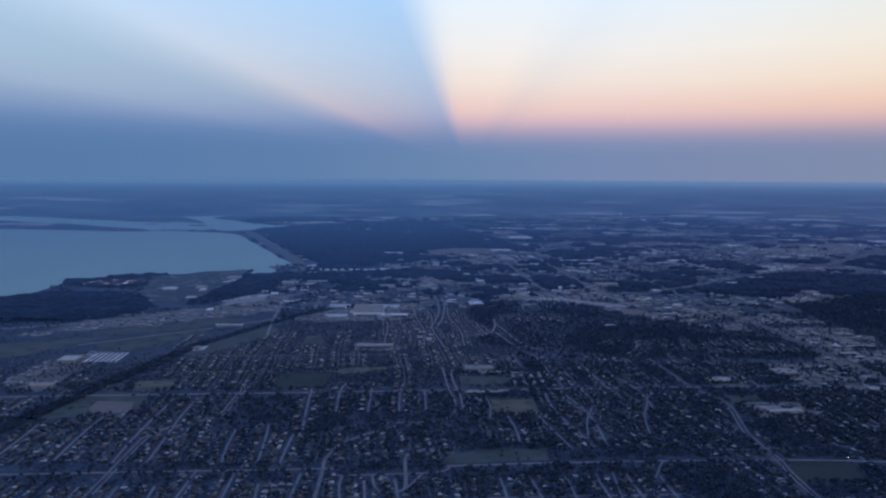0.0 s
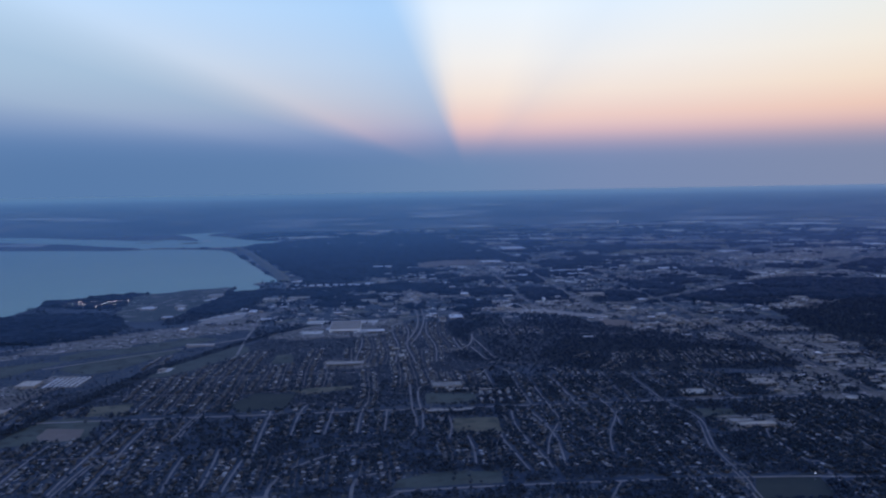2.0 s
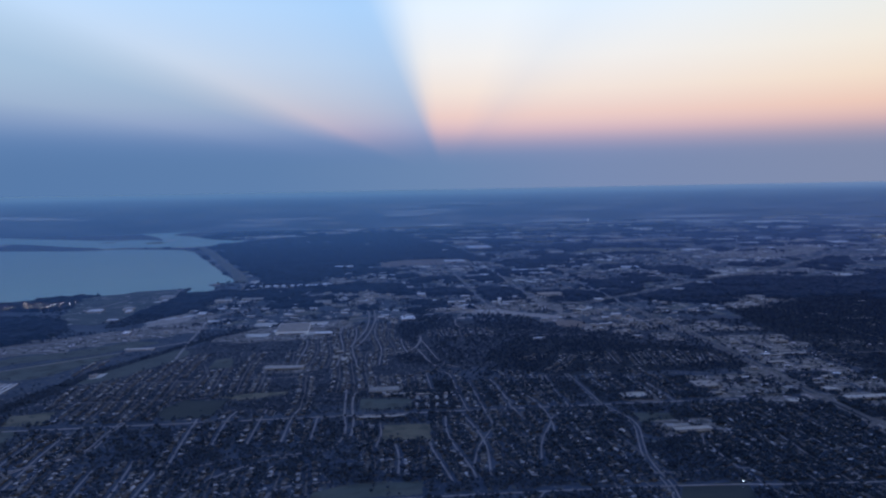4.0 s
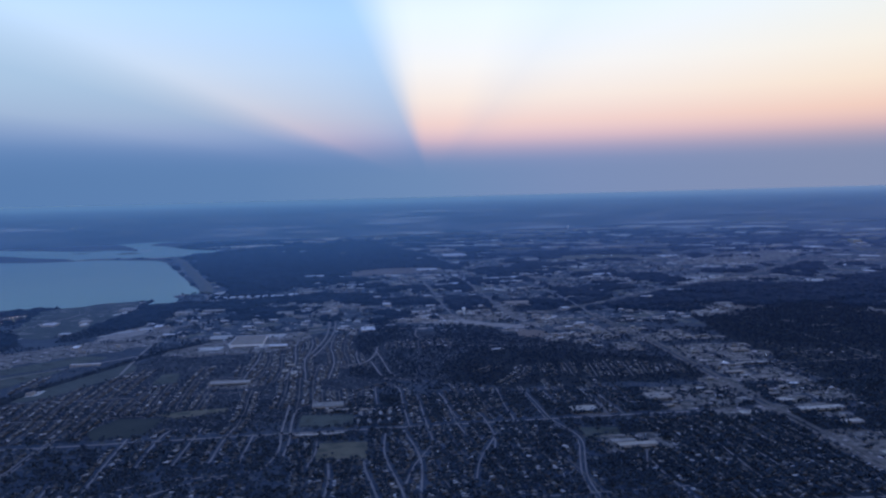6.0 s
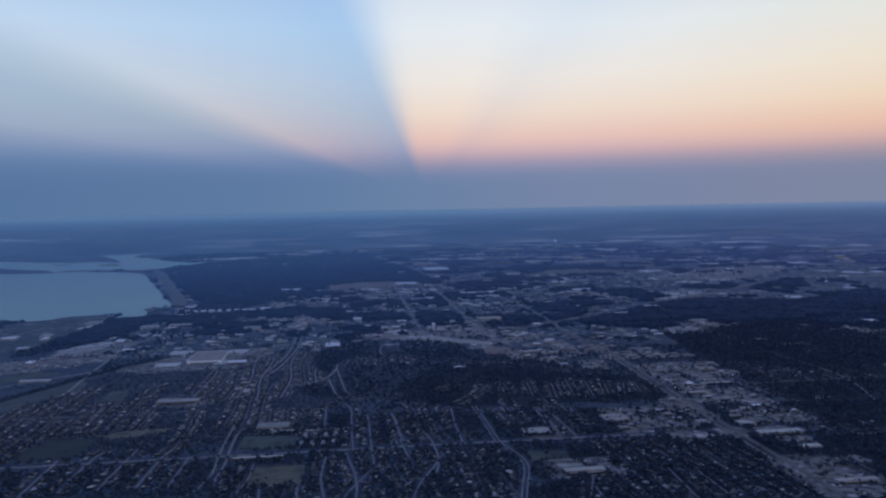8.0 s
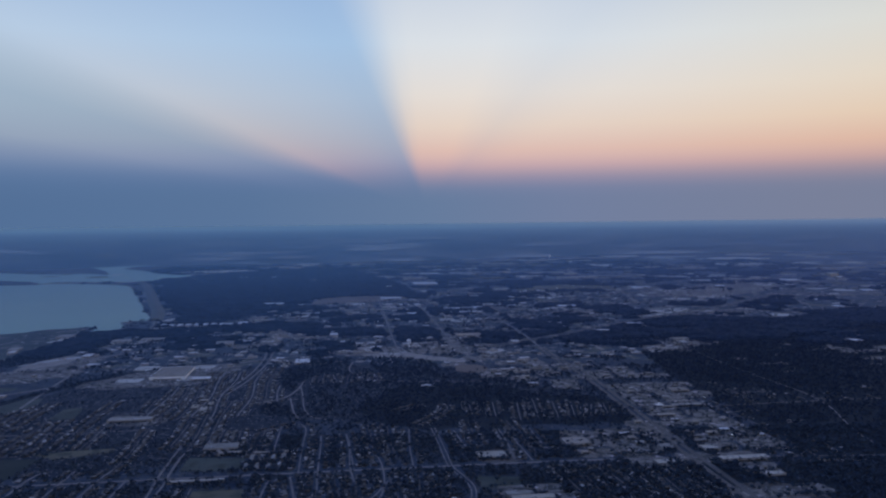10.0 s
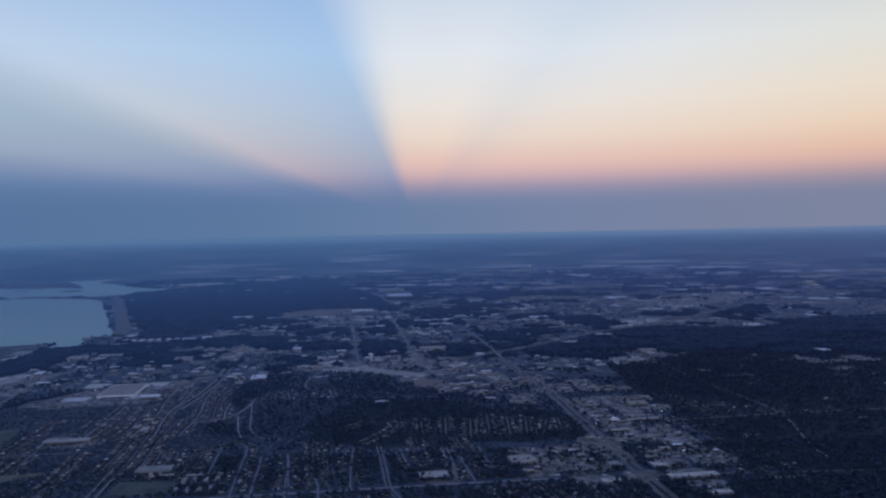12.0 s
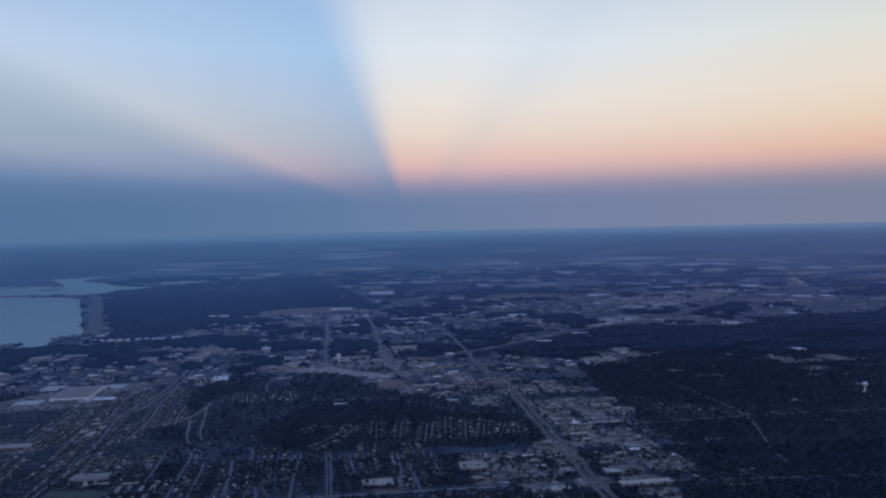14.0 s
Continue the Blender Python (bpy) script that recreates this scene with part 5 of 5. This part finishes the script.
# small clearings in the woods beside the shopping strip
for _ in range(130):
    x, y = rnd.uniform(168, 420), rnd.uniform(262, 600)
    if covered(x, y) not in (0, WOOD) or x > 0.75 * y:
        continue
    a, c = rnd.uniform(0.9, 4.4) * y / 350, rnd.uniform(0.6, 2.3) * y / 350
    pts = [(x + a * math.cos(t) * rnd.uniform(0.6, 1.2), y + c * math.sin(t) * rnd.uniform(0.6, 1.2)) for t in np.linspace(0, 2 * math.pi, 8)[:-1]]
    sheet("field", pts, 0.05, rnd.choice((DRY, DRYLAWN, BARE, PARKING)), OPEN, "small clearing in the evergreen woods", "field", 0.5, 1, 1.5)
    if rnd.random() < 0.3:
        flat_building("warehouse", x, y, a * 0.8, c * 0.6, 0.5, rnd.choice(("grey", "white", "tan")), "low shed in a clearing of the woods", 0, 0, False)

# pale roads between the far yards
for _ in range(14):
    y = rnd.uniform(520, 1050)
    x = 60 + rnd.uniform(-0.3, 0.55) * y
    half = rnd.uniform(14, 60)
    if x - half < -150:
        continue
    ribbon("road", [uv(*(np.array(vu(x, y)) + (k * half, rnd.uniform(-2, 2)))) for k in (-1, -0.3, 0.4, 1)], rnd.uniform(0.9, 1.8), 0.1 + 0.02 * rnd.random(), CONCRETE, "pale country road between yards and woods", 2, 1.2)

# fields and clearings of the far country
for i in range(400):
    r = 980 + 2900 * rnd.random() ** 1.6
    az = rnd.uniform(-30, 38)
    x, y = 45 + r * math.sin(radians(az)), r * math.cos(radians(az))
    if x < -170 and y < 1540:
        continue
    a, c = rnd.uniform(10, 52) * r / 1500, rnd.uniform(8, 44) * r / 1500
    rim = [(x + 1.5 * a * math.cos(t) * rnd.uniform(0.55, 1.2), y + c * math.sin(t) * rnd.uniform(0.55, 1.2)) for t in np.linspace(0, 2 * math.pi, 13)[:-1]]
    verts = [(x, y, land(x, y) + 1.2)] + [(px, py, land(px, py) + 1.2) for px, py in rim] + [(px, py, land(px, py) - 3) for px, py in rim]
    faces = [(0, 1 + j, 1 + (j + 1) % 12) for j in range(12)] + [(1 + j, 13 + j, 13 + (j + 1) % 12, 1 + (j + 1) % 12) for j in range(12)]
    # far woods are flat sheets in the haze-tinted woodland colour
    mat, what = rnd.choice(((CONCRETE, "pale concrete-coloured ground on the far plain"), (BARE, "pale bare field on the far plain"), (BARE, "pale bare field on the far plain"), (DRY, "dry field on the far plain"), (WOODLAND, "dark wood on the far plain"), (WOODLAND, "dark wood on the far plain")))
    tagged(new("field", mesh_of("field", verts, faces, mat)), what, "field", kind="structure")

me = mesh_of("far_sheds", sheds["v"], sheds["f"], PANEL)
for mat in SHED_MATERIALS[1:]:
    me.materials.append(mat)
me.polygons.foreach_set("material_index", np.array(sheds["m"], np.int32))
tagged(new("far_sheds", me), "many small pale-roofed sheds among far yards and trees", "sheds", kind="stuff")

# ---- water towers, lamps ----


def water_tower(x, y, height_, tank, label):
    """A ball-shaped tank on a flared stem."""
    ob = tagged(new("water_tower"), label, "water tower", "water towers of the plain")
    ob.matrix_basis = pose(x, y, land(x, y))

    def lathe(profile, seg=20):
        def draw(bm):
            rows_ = [[bm.verts.new((r * math.cos(2 * math.pi * j / seg), r * math.sin(2 * math.pi * j / seg), z)) for j in range(seg)] for r, z in profile]
            for a, c in zip(rows_, rows_[1:]):
                for j in range(seg):
                    bm.faces.new((a[j], a[(j + 1) % seg], c[(j + 1) % seg], c[j]))
            bm.faces.new(rows_[-1])
        return draw
    zc = height_ - tank * 0.72
    stem = part("stem", shaped("stem", STEEL, lathe(((tank * 0.62, -0.2), (tank * 0.5, tank * 0.3), (tank * 0.3, tank * 0.9), (tank * 0.26, zc - tank * 0.8), (tank * 0.4, zc - tank * 0.6)))), ob)
    ball = part("tank", shaped("tank", STEEL, lathe([(tank * max(0.05, math.cos(a)), zc + tank * 0.72 * math.sin(a)) for a in np.linspace(-1.2, 1.52, 10)])), ob)
    part("railing", shaped("railing", METAL, lathe(((tank * 1.03, zc - 0.03), (tank * 1.05, zc + 0.05), (tank * 1.02, zc + 0.05)))), ball)
    part("door", shaped("door", METAL, lambda bm: box(bm, 0, -tank * 0.56, 0, 0.1, 0.06, 0.22)), stem)
    return ob


water_tower(62.5, 450, 3.9, 1.1, "white ball-topped water tower beside a plant")
water_tower(296, 1419, 8.5, 2.0, "tall white water tower on the far plain")
water_tower(255, 340, 3.6, 1.05, "white ball-topped water tower in the woods")

POLE = shaped("pole", METAL, lambda bm: bmesh.ops.create_cone(bm, cap_ends=True, segments=6, radius1=0.03, radius2=0.018, depth=1.0, matrix=Matrix.Translation((0, 0, 0.5))))
HOUSING = shaped("lamp_head", METAL, lambda bm: box(bm, 0, 0.03, 0.02, 0.28, 0.16, 0.1, 0.02))
HEADS = [shaped("lens", mt, lambda bm: box(bm, 0, -0.08, 0, 0.3, 0.1, 0.14, 0.02)) for mt in (LAMP_WARM, LAMP_WHITE)]


def floodlight(x, y, tall, size, white, label, group):
    ob = tagged(new("floodlight"), label, "lamp", group)
    ob.matrix_basis = pose(x, y, land(x, y) + 0.04)
    part("pole", POLE, ob, Matrix.Diagonal((1, 1, tall, 1)))
    head = part("lamp_head", HOUSING, ob, Matrix.Translation((0, 0, tall)) @ Matrix.Diagonal((size, size, size, 1)))
    part("lens", HEADS[white], head, None, "glowing lamp lens")


for _ in range(30):
    floodlight(rnd.uniform(-197, -166), 458 + 5 * rnd.randint(0, 4) + rnd.uniform(-1, 1), 2.3, rnd.uniform(0.75, 1.3), rnd.random() < 0.2, "lit floodlight in a dark lakeside park", "lakeside floodlights")
for _ in range(6):
    floodlight(rnd.uniform(-156, -146), rnd.uniform(317, 323), 1.2, rnd.uniform(0.3, 0.55), 1, "lit lamp beside the highway", "highway lamps")
for i in range(8):
    floodlight(186 + 8.2 * i + rnd.uniform(-4, 4), 797 + 2.2 * i, 2.0, rnd.uniform(0.6, 1.3), i % 3 != 1, "lit floodlight beside dry open ground", "field floodlights")
for i in range(8):
    floodlight(162 + 1.8 * i, 495.5, 1.2, rnd.uniform(0.35, 0.7), 0, "lit lamp before a shop row", "shop row lamps")
for x, y, size in ((142.3, 304.6, 0.9), (144.6, 300.5, 0.45), (149, 297, 0.35), (133, 293, 0.4), (135, 297, 0.35), (86, 176, 0.7), (150, 262, 0.7), (-44, 384, 0.9), (160, 312, 0.8)):
    floodlight(x, y, 1.4, size, 1, "bright white floodlight over a parking lot", "parking floodlights")
for i in range(5):
    floodlight(-750 + 9 * i, 1995 + 12 * (i % 2), 4.0, 3.2, 1, "bright white light on the far plain", "far lights")

# ---- parked cars ----
def car(bm, m):
    for x, z, l, wd, h in ((0, 0.03, 0.46, 0.18, 0.075), (-0.02, 0.1, 0.25, 0.16, 0.06)):
        bmesh.ops.create_cube(bm, size=1, matrix=m @ Matrix.Translation((x, 0, z + h / 2)) @ Matrix.Diagonal((l, wd, h, 1)))


bm = bmesh.new()
car(bm, Matrix())
one = np.array([v.co for v in bm.verts])
quads = np.array([[v.index for v in f.verts] for f in bm.faces])
bm.free()
cv, cf = [], []
for u0, v0, count in ((-24, 366, 60), (-14, 382, 50), (150, 225, 40), (148, 270, 60), (120, 350, 50), (95, 380, 60), (120, 252, 50), (155, 330, 60), (140, 310, 60), (90, 352, 50), (88, 224, 40), (60, 430, 50), (-104, 410, 50)):
    for _ in range(count * 3):
        x, y = u0 + rnd.gauss(0, 6), v0 + round(rnd.gauss(0, 5)) * 1.6
        if covered(x, y) == PAVED:
            a = GRID + math.pi / 2 + rnd.gauss(0, 0.04)
            rot = np.array([[math.cos(a), -math.sin(a), 0], [math.sin(a), math.cos(a), 0], [0, 0, 1]])
            cf += (quads + len(cv) * len(one)).tolist()
            cv.append(one @ rot.T + np.array([x, y, 0.065]))
tagged(new("parked_cars", mesh_of("parked_cars", np.concatenate(cv), cf, CARPAINT)), "rows of parked cars in mixed colours on the lots", "cars", kind="stuff")

# ---- trees ----


def tree_shape(seed, sprays, trunk):
    """A trunk, an uneven crown core and sprays of leaves round it, about one unit wide and one high."""
    q = np.random.default_rng(seed)
    vs, fs = [], []
    core = np.array([(1, 0, 0), (0, 1, 0), (-1, 0, 0), (0, -1, 0), (0, 0, 1), (0, 0, -1)], float) * q.uniform(0.24, 0.4, (6, 1)) * (1, 1, 0.9) + (0, 0, 0.58)
    vs += core.tolist()
    fs += [(0, 1, 4), (1, 2, 4), (2, 3, 4), (3, 0, 4), (1, 0, 5), (2, 1, 5), (3, 2, 5), (0, 3, 5)]
    for _ in range(sprays):
        d = q.normal(size=3)
        d[2] = abs(d[2]) * 0.9 - 0.15
        d /= np.linalg.norm(d)
        c = d * q.uniform(0.3, 0.5) * (1, 1, 0.85) + (0, 0, 0.56)
        a = np.cross(d, q.normal(size=3))
        a /= np.linalg.norm(a)
        b_ = np.cross(a, d) + d * q.uniform(-0.5, 0.5)
        s_ = q.uniform(0.1, 0.2)
        k = len(vs)
        vs += [(c + a * s_).tolist(), (c + b_ * s_ * 1.2).tolist(), (c - a * s_ * 0.9).tolist(), (c - b_ * s_).tolist()]
        fs += [(k, k + 1, k + 2), (k, k + 2, k + 3)]
    crown = len(fs)
    if trunk:
        k = len(vs)
        vs += [(0.05 * math.cos(t), 0.05 * math.sin(t), 0) for t in (0, 2.1, 4.2)] + [(0.02 * math.cos(t) + 0.03, 0.02 * math.sin(t), 0.5) for t in (0, 2.1, 4.2)]
        fs += [(k, k + 1, k + 4), (k, k + 4, k + 3), (k + 1, k + 2, k + 5), (k + 1, k + 5, k + 4), (k + 2, k, k + 3), (k + 2, k + 3, k + 5)]
    return np.array(vs), np.array(fs), crown


def grove(name, xs, ys, wide, tall, shapes, label, leaves):
    """Joins trees at the given places into one mesh."""
    vs, fs, ms, k = [], [], [], 0
    pick = rng.integers(0, len(shapes), len(xs))
    for i, (sv, sf, crown) in enumerate(shapes):
        j = np.nonzero(pick == i)[0]
        a = rng.uniform(0, 2 * np.pi, len(j))
        co, si = np.cos(a)[:, None], np.sin(a)[:, None]
        px = (sv[None, :, 0] * co - sv[None, :, 1] * si) * wide[j][:, None] + xs[j][:, None]
        py = (sv[None, :, 0] * si + sv[None, :, 1] * co) * wide[j][:, None] + ys[j][:, None]
        pz = sv[None, :, 2] * tall[j][:, None] + np.zeros((len(j), 1))
        vs.append(np.stack((px, py, pz), -1).reshape(-1, 3))
        fs.append((sf[None] + (np.arange(len(j)) * len(sv))[:, None, None] + k).reshape(-1, 3))
        ms.append(np.tile((np.arange(len(sf)) >= crown).astype(np.int32), len(j)))
        k += len(j) * len(sv)
    vs, fs, ms = np.concatenate(vs), np.concatenate(fs), np.concatenate(ms)
    me = bpy.data.meshes.new(name)
    me.vertices.add(len(vs))
    me.vertices.foreach_set("co", vs.astype(np.float32).ravel())
    me.loops.add(len(fs) * 3)
    me.loops.foreach_set("vertex_index", fs.astype(np.int32).ravel())
    me.polygons.add(len(fs))
    me.polygons.foreach_set("loop_start", (np.arange(len(fs)) * 3).astype(np.int32))
    me.polygons.foreach_set("material_index", ms)
    me.materials.append(leaves)
    me.materials.append(BARK)
    me.update(calc_edges=True)
    return tagged(new(name, me), label, "trees", kind="stuff")


patchy = rng.random((64, 64))


def clumps(x, y, size):
    """Smooth random values from 0 to 1 over the plan."""
    gx, gy = x / size % 63, y / size % 63
    ix, iy = gx.astype(int), gy.astype(int)
    fx, fy = gx - ix, gy - iy
    fx, fy = fx * fx * (3 - 2 * fx), fy * fy * (3 - 2 * fy)
    p00, p10, p01, p11 = patchy[iy, ix], patchy[iy, (ix + 1) % 64], patchy[(iy + 1) % 64, ix], patchy[(iy + 1) % 64, (ix + 1) % 64]
    return (p00 * (1 - fx) + p10 * fx) * (1 - fy) + (p01 * (1 - fx) + p11 * fx) * fy


def plant(count, y0, y1, gap, wood=1.0):
    y = np.sqrt(rng.uniform(y0 ** 2, y1 ** 2, count))
    x = 45 + rng.uniform(-0.62, 0.68, count) * y + rng.uniform(-70, 70, count)
    c, r = ((x - X0) / CELL).astype(int), ((y - Y0) / CELL).astype(int)
    ok = (c > 2) & (r > 2) & (c < cover.shape[1] - 3) & (r < cover.shape[0] - 3)
    c, r = np.clip(c, 3, cover.shape[1] - 4), np.clip(r, 3, cover.shape[0] - 4)
    code = cover[r, c]
    want = np.select([code == 0, code == WOOD, code == PAVED, code == OPEN, code == BUILT, code == ROAD],
                     [dens[r, c] * (1.0 if wood else (dens[r, c] < 0.8)), wood, 0.4 * clumps(x, y, 4) ** 3, 0.004, dens[r, c] * 0.26 * (y < 420), dens[r, c] * 0.07 * (y < 380)], 0.0)
    want = np.where(code == 0, want * (0.3 + 0.8 * clumps(x, y, gap) + 1.2 * clumps(x, y, 2.5) ** 2) , want)
    ok &= rng.random(count) < want
    return x[ok], y[ok]


def dens_at(x, y):
    return dens[np.clip(((y - Y0) / CELL).astype(int), 0, dens.shape[0] - 1), np.clip(((x - X0) / CELL).astype(int), 0, dens.shape[1] - 1)]


NEAR = [tree_shape(i, 8, True) for i in range(6)]
FAR = [tree_shape(20 + i, 7, False) for i in range(5)]
# two crown tones by distance, each with airlight blue in its colour
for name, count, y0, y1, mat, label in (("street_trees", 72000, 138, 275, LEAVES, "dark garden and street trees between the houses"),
                                        ("hillside_trees", 152000, 262, 640, MIDCROWNS, "dark evergreen trees over streets and hillside")):
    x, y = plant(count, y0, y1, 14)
    if mat is MIDCROWNS:
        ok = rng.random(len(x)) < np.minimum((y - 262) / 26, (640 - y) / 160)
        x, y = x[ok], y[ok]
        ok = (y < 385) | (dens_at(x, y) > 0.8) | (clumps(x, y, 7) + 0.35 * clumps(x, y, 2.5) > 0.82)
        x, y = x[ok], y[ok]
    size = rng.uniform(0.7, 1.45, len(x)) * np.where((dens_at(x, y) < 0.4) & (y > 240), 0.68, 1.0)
    grove(name, x, y, size, size * rng.uniform(0.75, 1.15, len(x)), FAR if mat is MIDCROWNS else NEAR, label, mat)

def tree_parts(seed):
    """One large tree: a tapered trunk with limbs, and a crown of many small leaf sprays."""
    q = random.Random(seed)

    def wood(bm):
        bmesh.ops.create_cone(bm, cap_ends=True, segments=6, radius1=0.055, radius2=0.025, depth=0.5, matrix=Matrix.Translation((0, 0, 0.25)))
        for i in range(5):
            a, t = 2 * math.pi * i / 5 + q.uniform(-0.4, 0.4), q.uniform(0.5, 0.9)
            bmesh.ops.create_cone(bm, cap_ends=True, segments=4, radius1=0.022, radius2=0.006, depth=0.42,
                                  matrix=Matrix.Translation((0, 0, 0.42)) @ Matrix.Rotation(a, 4, "Z") @ Matrix.Rotation(t, 4, "Y") @ Matrix.Translation((0, 0, 0.2)))
    vs, fs = [], []
    for _ in range(70):
        d = Vector((q.gauss(0, 1), q.gauss(0, 1), abs(q.gauss(0, 1)) * 0.8 - 0.2)).normalized()
        c = d * q.uniform(0.2, 0.56) + Vector((0, 0, 0.62))
        a = d.cross(Vector((q.gauss(0, 1), q.gauss(0, 1), q.gauss(0, 1)))).normalized()
        b_ = a.cross(d) + d * q.uniform(-0.6, 0.6)
        k, s_ = len(vs), q.uniform(0.07, 0.14)
        vs += [c + a * s_, c + b_ * s_ * 1.2, c - a * s_ * 0.9, c - b_ * s_]
        fs.append((k, k + 1, k + 2, k + 3))
    return shaped("trunk", BARK, wood), mesh_of("crown", vs, fs, LEAVES)


BIGTREES = [tree_parts(i) for i in range(5)]
spots = [(11.4 + rnd.uniform(-0.5, 0.5), v) for v in np.arange(211, 231, 1.5)] + [(28 + rnd.uniform(-0.6, 0.6), v) for v in np.arange(211, 231, 1.5)]
spots += [(x, 209.6 + rnd.uniform(-0.5, 0.5)) for x in np.arange(12, 28, 1.2)] + [(x, 259 - 0.1 * x + rnd.uniform(-0.5, 0.5)) for x in np.arange(4, 20, 1.3)]
spots += [(x, 181.2 + rnd.uniform(-0.5, 0.5)) for x in np.arange(76, 88, 1.3)] + [(x, 164 + rnd.uniform(-0.5, 0.5)) for x in np.arange(70, 88, 1.4)]
spots += [(-51 + rnd.uniform(-1, 1), v) for v in np.arange(236, 262, 1.5)] + [(x, 260 + rnd.uniform(-0.7, 0.7)) for x in np.arange(-48, -32, 1.4)]
for x, y in spots:
    if covered(x, y) in (ROAD, MAIN, BUILT, LAKE):
        continue
    tree = tagged(new("tree"), "dark broad-crowned tree at the edge of a field", "tree", "trees round the fields")
    tall = rnd.uniform(0.75, 1.25)
    tree.matrix_basis = pose(x, y, 0.02, 0, 0, rnd.uniform(0, 360)) @ Matrix.Diagonal((tall, tall, tall, 1))
    trunk, crown = rnd.choice(BIGTREES)
    part("trunk", trunk, tree)
    part("crown", crown, tree)

# the closed canopy of the woods beyond the suburb; shade and haze are in its colour
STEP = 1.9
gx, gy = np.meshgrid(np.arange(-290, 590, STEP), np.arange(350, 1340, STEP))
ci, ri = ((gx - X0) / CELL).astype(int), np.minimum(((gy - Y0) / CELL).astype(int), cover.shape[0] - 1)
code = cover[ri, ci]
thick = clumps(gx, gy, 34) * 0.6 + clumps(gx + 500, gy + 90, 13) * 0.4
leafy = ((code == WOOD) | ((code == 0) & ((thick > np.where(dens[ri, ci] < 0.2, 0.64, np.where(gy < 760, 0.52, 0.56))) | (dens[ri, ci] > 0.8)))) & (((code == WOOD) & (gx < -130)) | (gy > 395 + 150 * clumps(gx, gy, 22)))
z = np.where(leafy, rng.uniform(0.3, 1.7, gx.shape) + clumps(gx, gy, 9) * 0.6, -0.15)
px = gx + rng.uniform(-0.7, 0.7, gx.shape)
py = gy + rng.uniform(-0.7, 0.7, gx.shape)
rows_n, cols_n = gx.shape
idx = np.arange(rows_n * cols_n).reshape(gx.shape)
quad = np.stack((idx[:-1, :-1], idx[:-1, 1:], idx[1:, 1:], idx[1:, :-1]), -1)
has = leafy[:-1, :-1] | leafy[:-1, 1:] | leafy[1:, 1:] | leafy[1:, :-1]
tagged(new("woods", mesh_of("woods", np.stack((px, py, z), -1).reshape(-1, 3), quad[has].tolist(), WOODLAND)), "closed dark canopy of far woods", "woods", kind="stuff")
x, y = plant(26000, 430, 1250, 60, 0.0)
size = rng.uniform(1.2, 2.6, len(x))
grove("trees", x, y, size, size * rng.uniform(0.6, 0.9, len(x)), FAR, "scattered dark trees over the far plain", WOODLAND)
